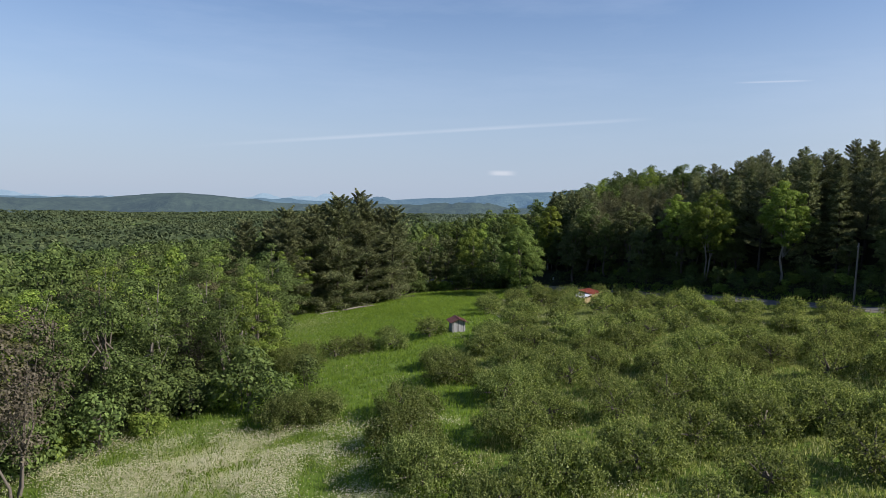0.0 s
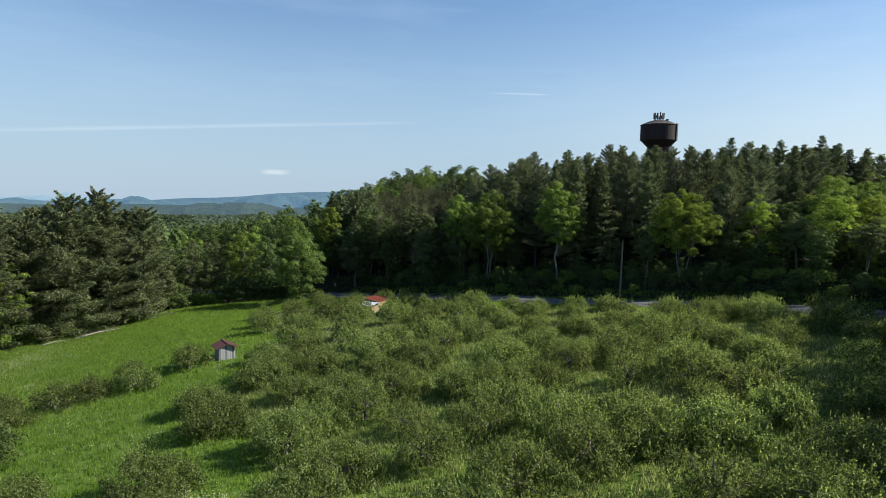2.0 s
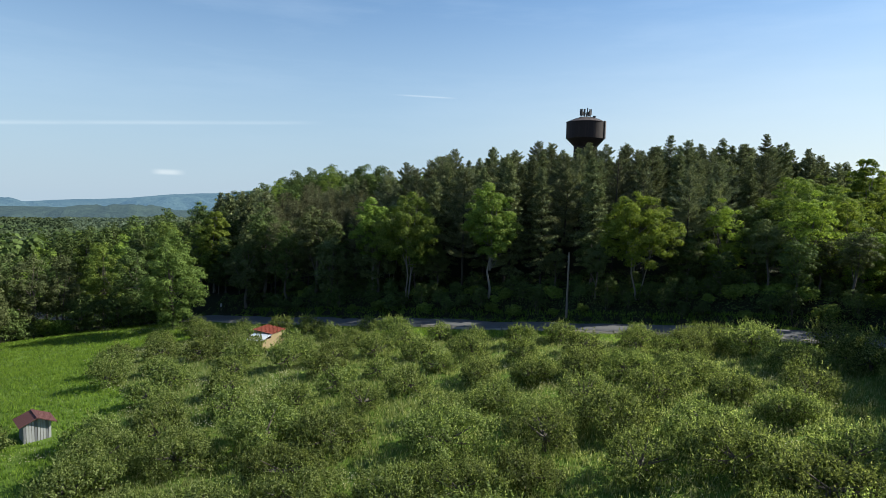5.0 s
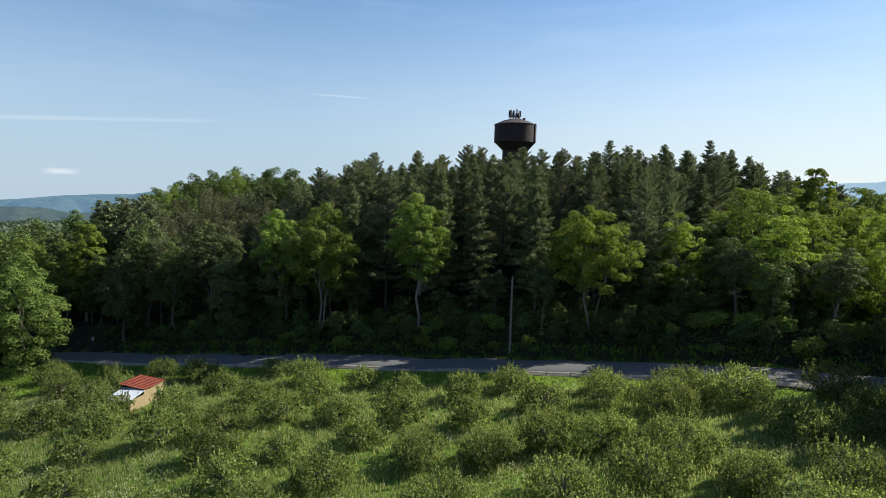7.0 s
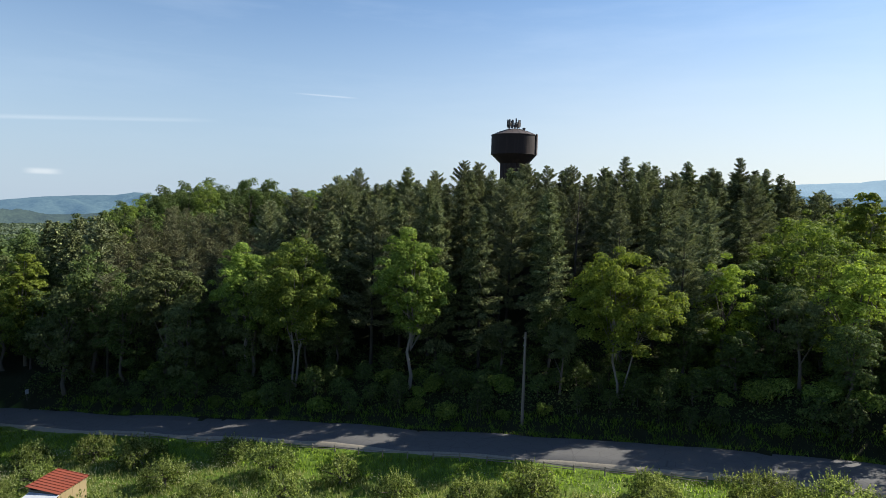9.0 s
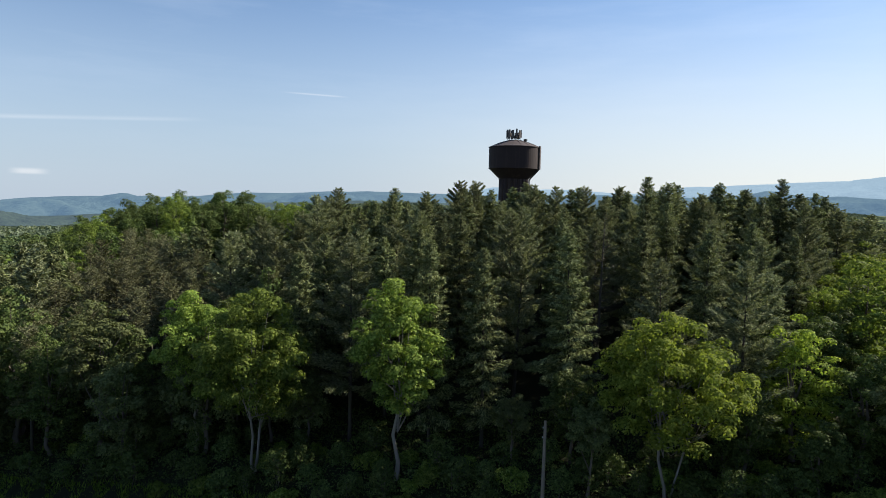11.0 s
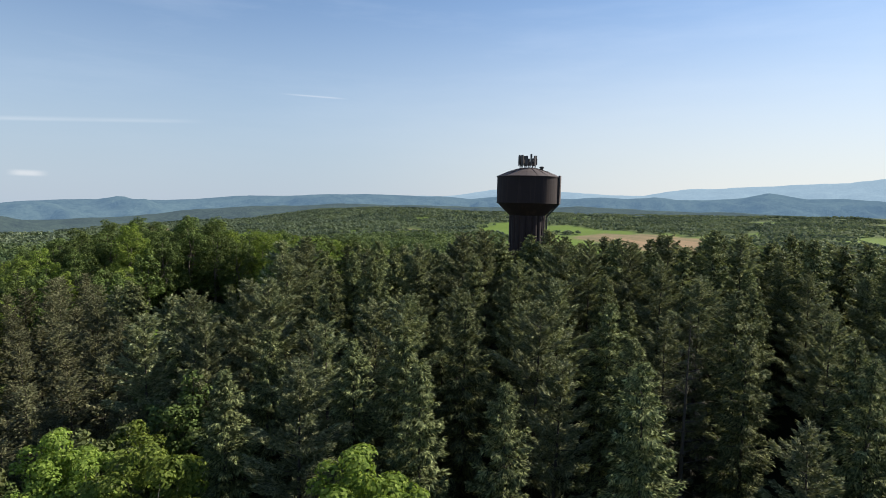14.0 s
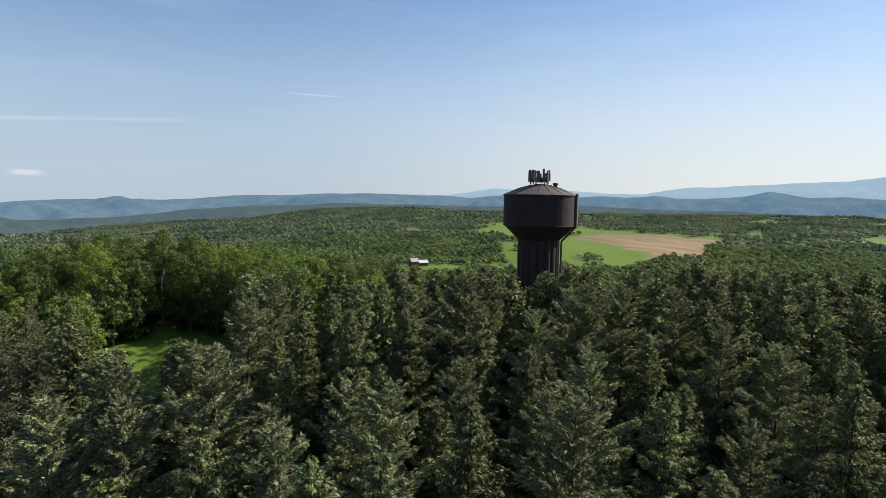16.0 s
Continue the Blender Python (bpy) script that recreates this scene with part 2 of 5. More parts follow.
def far_land(x, y):
    """The valley and the rolling country beyond the hill, by distance and bearing from the hill."""
    r, az = np.hypot(x - HUB[0], y - HUB[1]), np.degrees(np.arctan2(x - HUB[0], y - HUB[1]))
    north = np.interp(r, [0, 300, 560, 760, 950, 1500, 2100, 3000, 5200], [-4, -26, -55, -62, -56, -22, -4, -2, -10])
    west = np.interp(r, [0, 300, 700, 1200, 1700, 2300, 5200], [-6, -38, -60, -58, -62, -105, -110])
    f = ss(-2, 30, az) * (1 - ss(120, 170, az))
    north = north - 34 * ss(1000, 1700, r) * (1 - ss(20, 33, az))
    base = west * (1 - f) + north * f
    return base + ss(250, 900, r) * wave(x, y, 900, 3) * 7 + ss(150, 400, r) * wave(x, y, 260, 5) * 2.0


def land(x, y, with_road=True):
    x, y = np.asarray(x, float), np.asarray(y, float)
    near = -0.83 + 0.0905 * np.clip(x, -160, 102) - 0.064 * np.clip(y, -200, 330)
    near = near + 1.5 * np.exp(-((x - 15) ** 2 + (y - 116) ** 2) / (2 * 22 ** 2)) + 0.22 * wave(x, y, 37, 11) + 0.08 * wave(x, y, 9, 12)
    d = road_side(x, y)
    bank = 3.2 * ss(4.4, 9.5, d) + 10.0 * ss(9, 70, d)
    verge = -0.35 * np.exp(-((np.abs(d) - 4.6) / 1.1) ** 2) * (d > 0)
    # the hill falls away behind the tower and to the south-east
    fall = 22.0 * ss(78, 190, d - 0.45 * np.clip(y - 190, 0, 90)) + 8.0 * ss(-10, 45, x - 114 - 0.9 * (y - 100)) * (d > 0)
    knoll = 13.0 * np.exp(-((x - 100) ** 2 / (2 * 34 ** 2) + (y - 308) ** 2 / (2 * 26 ** 2)))
    z = near + bank + verge - fall * (y > -80) + knoll
    r = np.hypot((x - 75), (y - 150))
    k = ss(130, 400, r)
    return z * (1 - k) + far_land(x, y) * k


def land1(x, y):
    return float(land(np.array([x]), np.array([y]))[0])


# ---- mesh helpers ----
def mesh_np(name, verts, faces):
    """A mesh from numpy arrays; faces all have the same number of corners."""
    me = bpy.data.meshes.new(name)
    verts, faces = np.asarray(verts, np.float32), np.asarray(faces, np.int32)
    n, k = faces.shape
    me.vertices.add(len(verts))
    me.vertices.foreach_set("co", verts.ravel())
    me.loops.add(n * k)
    me.loops.foreach_set("vertex_index", faces.ravel())
    me.polygons.add(n)
    me.polygons.foreach_set("loop_start", np.arange(0, n * k, k, dtype=np.int32))
    me.update(calc_edges=True)
    me.validate()
    return me


def put(name, me, material, parent=None, label="", smooth=False):
    """Links a mesh as one object, under a thing or a part if given."""
    if material and not me.materials:
        me.materials.append(material)
    if smooth:
        me.polygons.foreach_set("use_smooth", np.ones(len(me.polygons), bool))
    ob = new(name, me)
    if parent:
        ob.parent = parent
    if label:
        ob["label"] = label
    return ob


def part(name, bm, material, parent, label="", smooth=False):
    me = bpy.data.meshes.new(name)
    bm.to_mesh(me)
    bm.free()
    return put(name, me, material, parent, label, smooth)


def empty(name, x=0, y=0, z=0, rz=0):
    e = new(name)
    e.empty_display_size = 0.3
    e.matrix_world = pose(x, y, z, 0, 0, rz)
    return e


def unit(v):
    return v / np.maximum(np.linalg.norm(v, axis=-1, keepdims=True), 1e-9)


def tube(points, radii, sides=6):
    """Verts and quads of a tapered limb along points."""
    pts, v, f = np.asarray(points, float), [], []
    for i, p in enumerate(pts):
        t = unit(pts[min(i + 1, len(pts) - 1)] - pts[max(i - 1, 0)])
        a = unit(np.cross(t, (0.31, 0.95, 0.05) if abs(t[2]) > 0.5 else (0, 0, 1)))
        b = np.cross(t, a)
        for k in range(sides):
            q = 6.2832 * k / sides
            v.append(p + radii[i] * (math.cos(q) * a + math.sin(q) * b))
    for i in range(len(pts) - 1):
        for k in range(sides):
            k2 = (k + 1) % sides
            f.append((i * sides + k, i * sides + k2, (i + 1) * sides + k2, (i + 1) * sides + k))
    return np.array(v), np.array(f)


def join(pieces):
    vs, fs, n = [], [], 0
    for v, f in pieces:
        vs.append(v)
        fs.append(f + n)
        n += len(v)
    return np.concatenate(vs), np.concatenate(fs)


def leaves(centre, along, across):
    """Diamond leaves: one quad each from its middle and its two half axes."""
    n = len(centre)
    v = np.stack([centre - along, centre + across - 0.15 * along, centre + along, centre - across - 0.15 * along], 1).reshape(-1, 3)
    return v, np.arange(n * 4, dtype=np.int32).reshape(n, 4)


def leaf_cloud(rng, pos, out, size, up=0.35, loose=0.6, slim=0.6):
    """Leaves at pos that face outwards, unevenly."""
    n = len(pos)
    nor = unit(out + loose * rng.normal(size=(n, 3)) * 0.6 + np.array((0, 0, up)))
    a = unit(np.cross(nor, rng.normal(size=(n, 3))))
    b = np.cross(nor, a)
    s = size * rng.uniform(0.65, 1.3, (n, 1)) * 0.5
    return leaves(pos, a * s, b * s * slim)


# ---- tree kinds ----
def clump_crown(rng, clumps, count, size, squash=0.8, **kw):
    """Leaves over the shells of many overlapping clumps (centre and radius each)."""
    c = np.array([k[0] for k in clumps])
    r = np.array([k[1] for k in clumps])
    w = r ** 2 / (r ** 2).sum()
    which = rng.choice(len(clumps), int(count * 1.7), p=w)
    d = unit(rng.normal(size=(len(which), 3)))
    d[:, 2] = np.where(d[:, 2] < -0.45, -d[:, 2], d[:, 2])
    rr = r[which][:, None] * (1.0 - 0.45 * rng.random((len(which), 1)) ** 2.2)
    pos = c[which] + d * rr * np.array((1, 1, squash))
    keep = np.ones(len(pos), bool)
    for i in range(len(clumps)):
        inside = np.linalg.norm((pos - c[i]) / np.array((1, 1, squash + 0.05)), axis=1) < r[i] * 0.62
        keep &= ~(inside & (which != i))
    pos, d = pos[keep][:count], d[keep][:count]
    return leaf_cloud(rng, pos, d, size, **kw)


def make_deciduous(name, seed, height, width, leaf, bark, count, size, low=0.3, label="", stems=1, category="tree", round_top=1.0, trunk_r=0.26, n=0, plump=1.0, squash=0.8, split=False):
    rng = np.random.RandomState(seed)
    tree = tagged(empty(name), label, category)
    clumps, limbs = [], []
    cz, hh = height * (1 + low) / 2, height * (1 - low) / 2
    n = n or (85 if count > 3000 else 36)
    for i in range(n):
        d = unit(rng.normal(size=3))
        k = rng.uniform(0.15, 1.0) ** 0.5 * 0.9
        wz = 1.0 - 0.35 * max(0, d[2] * k) * round_top
        p = np.array((d[0] * k * width / 2 * wz, d[1] * k * width / 2 * wz, cz + d[2] * k * hh))
        clumps.append((p, rng.uniform(0.095, 0.17) * width * (plump if count > 3000 else 1.3)))
    for s in range(stems):
        a = rng.uniform(0, 6.28)
        lean = (0.05 if stems == 1 else 0.16) * height
        top = np.array((math.cos(a) * lean, math.sin(a) * lean, height * 0.8))
        base = np.array((math.cos(a) * 0.25 * (stems > 1), math.sin(a) * 0.25 * (stems > 1), -0.4))
        line = [base + (top - base) * t + np.array((rng.normal(), rng.normal(), 0)) * 0.012 * height * (0 < t < 1) for t in (0, 0.12, 0.3, 0.5, 0.7, 1.0)]
        tr = trunk_r / math.sqrt(stems)
        limbs.append(tube(line, [tr * 1.5, tr, tr * 0.85, tr * 0.65, tr * 0.4, tr * 0.12], 7))
        for i in rng.choice(n, 9, replace=False):
            t = rng.uniform(0.3, 0.75)
            st = base + (top - base) * t
            en = clumps[i][0]
            mid = (st + en) / 2 + np.array((0, 0, -0.06 * height * rng.random()))
            limbs.append(tube([st, mid, en], [tr * 0.42, tr * 0.26, tr * 0.07], 5))
    if split:
        for i, q in enumerate(limbs):
            put("limb" if i % 10 else "trunk", mesh_np("limb", *q), bark, tree, smooth=True)
    else:
        put("trunk", mesh_np("trunk", *join(limbs)), bark, tree, smooth=True)
    put("crown", mesh_np("crown", *clump_crown(rng, clumps, count, size, squash, up=0.25, loose=0.45)), leaf, tree)
    return tree


def make_conifer(name, seed, height, width, leaf, count, low=0.22, droop=0.35, spray=0.5, ragged=0.25, label="", shape=0.85, flat=0.0, gap=0.3, slim=0.32, fan=0.2):
    """A conifer: whorls of boughs, each bough a long flattened plume of needle sprays."""
    rng = np.random.RandomState(seed)
    tree = tagged(empty(name), label, "tree")
    z0 = height * low
    limbs = [tube([(0, 0, -0.5), (0.04, 0, height * 0.3), (0, 0.05, height * 0.65), (0, 0, height - 0.3)], [0.011 * height, 0.009 * height, 0.005 * height, 0.02], 6)]
    plumes, z = [], z0
    while z < height - 0.25:
        u = (z - z0) / (height - z0)
        top = width / 2 * ((1 - u) ** shape) * (0.72 + 0.28 * min(1, u / 0.15)) + 0.12
        a0, n = rng.uniform(0, 6.283), rng.randint(7, 11)
        for b in range(n):
            reach = top * rng.uniform(1 - ragged * 2.0, 1 + ragged)
            a = a0 + 6.283 * b / n + rng.normal() * 0.25
            plumes.append((z + rng.normal() * 0.12 * top, a, reach, (0.55 * u + 0.05 - droop * (1 - u))))
            if rng.random() < 0.3 and reach > 1:
                limbs.append(tube([(0, 0, z - 0.1), (math.cos(a) * reach * 0.75, math.sin(a) * reach * 0.75, z + plumes[-1][3] * reach * 0.7)], [0.05, 0.015], 4))
        z += gap * (1 - 0.6 * u) + 0.24 * top * rng.uniform(0.8, 1.2)
    weight = np.array([(p[2] + 0.2) ** 1.35 for p in plumes])
    which = rng.choice(len(plumes), count, p=weight / weight.sum())
    pz, pa, pr, ps = np.array(plumes)[which].T
    out = np.stack([np.cos(pa), np.sin(pa), 0 * pa], 1)
    side = np.stack([-np.sin(pa), np.cos(pa), 0 * pa], 1)
    t = rng.random(count) ** 0.6
    half = (0.10 + fan * pr) * np.sqrt(np.clip(1.12 - t, 0, 1)) * (0.35 + 0.65 * np.minimum(1, t / 0.35))
    ang = rng.uniform(0, 6.283, count)
    rad = np.sqrt(rng.uniform(0.15, 1, count))
    s1, s2 = np.cos(ang) * rad, np.sin(ang) * rad
    pos = out * (t * pr)[:, None] + side * (s1 * half)[:, None]
    pos[:, 2] = pz + ps * pr * t + 0.2 * pr * (t * t - t) * (1 - flat) + 0.22 * flat * pr * t * t + s2 * half * 0.5 - 0.25 * np.abs(s1) * half * (1 - flat)
    pos += rng.normal(size=(count, 3)) * (0.03 + 0.022 * pr)[:, None]
    dr = out * rng.uniform(0.5, 1.1, count)[:, None] + side * (0.75 * s1 + 0.2 * rng.normal(size=count))[:, None]
    dr[:, 2] += rng.normal(size=count) * 0.34 + 0.5 * flat * (s2 > -0.2) - 0.45 * (1 - flat) * (s2 < 0.4)
    dr = unit(dr)
    nor = side * (0.7 * s1)[:, None] + out * (0.25 + 0.6 * t)[:, None] + 0.22 * rng.normal(size=(count, 3))
    nor[:, 2] += 0.35 + 0.7 * s2
    s = spray * rng.uniform(0.6, 1.25, count)[:, None] * (0.55 + 0.45 * np.minimum(1, pr / 2))[:, None] * 0.5
    v, f = leaves(pos, dr * s, unit(np.cross(unit(nor), dr)) * s * slim)
    put("trunk", mesh_np("trunk", *join(limbs)), M_DARK_BARK, tree, smooth=True)
    put("crown", mesh_np("crown", v, f), leaf, tree)
    return tree


def make_apple(name, seed, height, width, count, size=0.27, label="", leaf=None):
    """An old unpruned apple tree: a low spreading crown of upright leafy shoots over crooked limbs."""
    rng = np.random.RandomState(seed)
    tree = tagged(empty(name), label, "apple tree", "apple trees of the orchard")
    limbs = [tube([(0, 0, -0.3), (0.1, 0.05, 0.5), (0.05, -0.05, 1.1)], [0.22, 0.17, 0.15], 7)]
    clumps = []
    n = 66
    for i in range(n):
        a, k = rng.uniform(0, 6.283), math.sqrt(rng.uniform(0.02, 1)) * 0.9
        lump = 1 + 0.16 * math.sin(3 * a + seed) + 0.1 * math.sin(7 * a + 2 * seed)
        p = np.array((math.cos(a) * k * lump * width / 2, math.sin(a) * k * lump * width / 2, height * (0.78 - 0.45 * k * k) * rng.choice((1.0, 1.0, 0.62, 0.36)) + rng.normal() * 0.14))
        clumps.append((p, rng.uniform(0.065, 0.125) * width))
        if i < 16:
            limbs.append(tube([(0.05, -0.05, 1.0), p * 0.5 + np.array((0, 0, 0.35 + 0.2 * rng.random())), p], [0.1, 0.065, 0.02], 5))
    v1, f1 = clump_crown(rng, clumps, int(count * 0.54), size * 1.1, up=0.2, loose=0.5)
    # shoots: leaves in upright rows above the crown
    c, r = np.array([k[0] for k in clumps]), np.array([k[1] for k in clumps])
    shoots = int(count * 0.46 / 7)
    which = rng.choice(n, shoots)
    d = unit(rng.normal(size=(shoots, 3)))
    d[:, 2] = np.abs(d[:, 2]) * 0.9
    root = c[which] + d * r[which][:, None] * 0.85
    grow = unit(d * 0.55 + np.array((0, 0, 0.9)) + 0.25 * rng.normal(size=(shoots, 3)))
    length = rng.uniform(0.3, 0.8, shoots) * rng.choice((1.0, 1.0, 1.5), shoots)
    ps, al = [], []
    for k in range(7):
        ps.append(root + grow * (length * (0.1 + 0.9 * k / 6))[:, None])
        al.append(unit(grow * 0.8 + rng.normal(size=(shoots, 3)) * 0.7))
    ps, al = np.concatenate(ps), np.concatenate(al)
    s = size * 0.52 * rng.uniform(0.6, 1.2, (len(ps), 1))
    v2, f2 = leaves(ps, al * s, unit(np.cross(al, rng.normal(size=(len(ps), 3)))) * s * 0.5)
    put("trunk", mesh_np("trunk", *join(limbs)), M_BARK, tree, smooth=True)
    put("crown", mesh_np("crown", *join([(v1, f1), (v2, f2)])), leaf or M_APPLE, tree)
    return tree


def plant(kinds, spots, rng, size=(0.85, 1.15), sink=0.1):
    """Copies of the kinds at (x, y[, scale]) on the land; the models themselves take the first spots."""
    ground = land(np.array([q[0] for q in spots] or [0.0]), np.array([q[1] for q in spots] or [0.0]))
    for i, spot in enumerate(spots):
        k = kinds[rng.randint(len(kinds))] if i >= len(kinds) else kinds[i]
        s = spot[2] if len(spot) > 2 else rng.uniform(*size)
        m = pose(spot[0], spot[1], float(ground[i]) - sink, rng.normal() * 1.2, rng.normal() * 1.2, rng.uniform(0, 360)) @ Matrix.Diagonal((s * rng.uniform(0.93, 1.07), s * rng.uniform(0.93, 1.07), s, 1))
        if i < len(kinds):
            k.matrix_basis = m
        else:
            copy_thing(k, m).matrix_basis = m


def scatter(rng, inside, box, gap, tries=6000, taken=()):
    """Random spots inside a region, no two nearer than gap."""
    got = list(taken)
    first = len(got)
    xs, ys = rng.uniform(box[0], box[2], tries), rng.uniform(box[1], box[3], tries)
    ok = inside(xs, ys)
    arr = np.array([(g[0], g[1]) for g in got]) if got else np.zeros((0, 2))
    for x, y in zip(xs[ok], ys[ok]):
        if len(arr) == 0 or ((arr[:, 0] - x) ** 2 + (arr[:, 1] - y) ** 2).min() > gap * gap:
            got.append((x, y))
            arr = np.vstack([arr, (x, y)])
    return got[first:]


def named(kinds, name):
    """Copies of the models under another name, to stand in another wood."""
    made = []
    for k in kinds:
        c = copy_thing(k, Matrix.Identity(4))
        c.name = name
        c.matrix_basis = Matrix.Identity(4)
        made.append(c)
    return made


# ---- the ground ----
def polygon_mask(x, y, pts):
    inside = np.zeros(np.shape(x), bool)
    j = len(pts) - 1
    for i in range(len(pts)):
        (ax, ay), (bx, by) = pts[i], pts[j]
        hit = ((ay > y) != (by > y)) & (x < (bx - ax) * (y - ay) / (by - ay + 1e-9) + ax)
        inside ^= hit
        j = i
    return inside


def polar(x, y):
    return np.hypot(x - HUB[0], y - HUB[1]), np.degrees(np.arctan2(x - HUB[0], y - HUB[1]))


MEADOW = [(-400, -400), (86, -400), (91, 50), (89, 70), (70, 105), (45, 145), (26, 172), (10, 186), (-8, 186), (-18, 166), (-30, 156), (-44, 140), (-36, 118), (-26, 100), (-24, 74), (-31, 62), (-36, 50), (-46, 34), (-70, 15), (-120, -60)]
CLEARING = [(78, 212), (83, 258), (102, 267), (118, 249), (103, 221)]


# the valley's fields and its ploughed strip, by bearing in degrees and distance in metres
FIELDS = [(40.6, 1400), (44.5, 1660), (51, 1700), (56.5, 1450), (63.6, 1360), (62, 1125), (57.8, 1080), (55.5, 940), (50, 930), (46.5, 880), (44, 1010), (44, 1130), (46, 1250), (43, 1300)]
PLOUGH = [(50.2, 1270), (53, 1400), (56.5, 1410), (64, 1350), (62, 1125), (57.8, 1095), (54, 1215)]


def open_land(x, y):
    """1 on meadow, orchard, road and fields, 0 under the woods."""
    r, az = polar(x, y)
    field = polygon_mask(az + 0.5 * np.sin(r / 60), r + 14 * np.sin(az * 2.1), FIELDS)
    field |= (r > 1330) & (r < 1430) & (az > 35) & (az < 39.5)
    field |= (r > 560) & (r < 690) & (az > 33) & (az < 44)
    field |= (r > 850) & (r < 925) & (az > 34.5) & (az < 41)
    field |= (r > 700) & (r < 1000) & (az > 34) & (az < 50) & (wave(x, y, 110, 25) > 0.75)
    for ca, cr, cw in ((50.4, 1420, 30), (49.4, 1400, 22), (47.0, 1140, 16), (52.5, 1010, 20), (45.6, 1180, 22), (46.6, 1080, 18)):
        field &= np.hypot(r * np.radians(az - ca), r - cr) > cw
    field |= (r > 1950) & (r < 2150) & (az > 9) & (az < 15.5) & (wave(x, y, 300, 27) > -0.1)
    patch = wave(x, y, 420, 21) + 0.6 * wave(x, y, 170, 22)
    field |= (r > 1200) & (r < 2600) & (patch > 1.25)
    return polygon_mask(x, y, MEADOW) | polygon_mask(x, y, CLEARING) | (np.abs(road_side(x, y) + 1.2) < 3.4) * (r < 250) | field


def field_tint(x, y):
    r, az = polar(x, y)
    plough = polygon_mask(az, r, PLOUGH) | ((r > 1950) & (r < 2150) & (az > 9) & (az < 15.5)) | ((r > 1290) & (r < 1400) & (az > 35) & (az < 39.2))
    return plough * 1.0


def ground_mat():
    m, nt, b, out = node_mat("ground")
    at = nt.nodes.new("ShaderNodeAttribute")
    at.attribute_name = "woods"
    at2 = nt.nodes.new("ShaderNodeAttribute")
    at2.attribute_name = "plough"
    at3 = nt.nodes.new("ShaderNodeAttribute")
    at3.attribute_name = "bloom"
    big, mid, fine = noise_node(nt, 0.05, 4), noise_node(nt, 0.35, 5, 0.6), noise_node(nt, 5.0, 6, 0.7)
    grass = ramp_node(nt, mid, [(0.25, (0.07, 0.118, 0.016)), (0.5, (0.105, 0.166, 0.023)), (0.75, (0.15, 0.20, 0.038))])
    grass = mix_node(nt, math_node(nt, "MULTIPLY", big, 0.6), grass, (0.08, 0.132, 0.018))
    grass = mix_node(nt, math_node(nt, "MULTIPLY", fine, 0.45), grass, (0.05, 0.09, 0.013))
    speck = ramp_node(nt, math_node(nt, "MULTIPLY", noise_node(nt, 7.0, 3, 0.7), at3.outputs["Fac"]), [(0.40, (0, 0, 0)), (0.52, (1, 1, 1))])
    grass = mix_node(nt, math_node(nt, "MULTIPLY", speck, 0.6), grass, (0.42, 0.40, 0.22))
    furrow = noise_node(nt, 0.03, 6, 0.7, (1, 0.12, 1))
    soil = mix_node(nt, ramp_node(nt, furrow, [(0.4, (0, 0, 0)), (0.6, (1, 1, 1))]), (0.25, 0.17, 0.10), (0.13, 0.115, 0.06))
    grass = mix_node(nt, at2.outputs["Fac"], grass, soil)
    # woods floor: dark near by, mixed to the canopy's green out in the valley
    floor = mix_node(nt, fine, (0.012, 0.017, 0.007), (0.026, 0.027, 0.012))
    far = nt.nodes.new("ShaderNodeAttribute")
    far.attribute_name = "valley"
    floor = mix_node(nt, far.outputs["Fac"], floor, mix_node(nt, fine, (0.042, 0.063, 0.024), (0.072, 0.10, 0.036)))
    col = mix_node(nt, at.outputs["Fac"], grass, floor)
    nt.links.new(col, b.inputs["Base Color"])
    b.inputs["Roughness"].default_value, b.inputs["Specular IOR Level"].default_value = 0.95, 0.15
    bump_node(nt, b, fine, 0.8, 0.12)
    return m


def build_ground():
    u = np.linspace(-1, 1, 270)
    k = 55.0
    axis = k * np.sinh(u * np.arcsinh(4900 / k))
    gx, gy = np.meshgrid(axis + 55, axis + 105)
    gz = land(gx, gy)
    n = len(u)
    v = np.stack([gx, gy, gz], -1).reshape(-1, 3)
    i = np.arange(n * n).reshape(n, n)
    f = np.stack([i[:-1, :-1], i[:-1, 1:], i[1:, 1:], i[1:, :-1]], -1).reshape(-1, 4)
    me = mesh_np("ground", v, f)
    x, y = v[:, 0], v[:, 1]
    bloom = np.clip(0.55 + 0.5 * wave(x, y, 46, 31) + 0.35 * wave(x, y, 15, 32), 0, 1)
    bloom = np.maximum(bloom * 0.75 * (1 - 0.85 * ss(0, 8, 12 - x) * ss(56, 66, y)), np.exp(-(((x + 20) / 14) ** 2 + ((y - 50) / 11) ** 2)) * 1.25)
    for bx, by, wx, wy in ((-30, 134, 6, 15), (-15, 97, 6, 6), (-22, 108, 6, 5)):
        bloom = np.maximum(bloom, np.exp(-(((x - bx) / wx) ** 2 + ((y - by) / wy) ** 2)) * 1.1)
    bloom *= (np.hypot(x - 20, y - 80) < 170) * (1 - ss(110, 140, y) * (x < 20) * (x > -18) * 0.7)
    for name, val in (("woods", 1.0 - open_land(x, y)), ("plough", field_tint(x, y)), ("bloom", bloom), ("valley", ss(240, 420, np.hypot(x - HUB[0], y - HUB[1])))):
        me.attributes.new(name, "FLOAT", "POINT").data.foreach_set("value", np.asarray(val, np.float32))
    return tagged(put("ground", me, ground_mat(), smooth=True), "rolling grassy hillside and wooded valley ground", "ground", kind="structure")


build_ground()


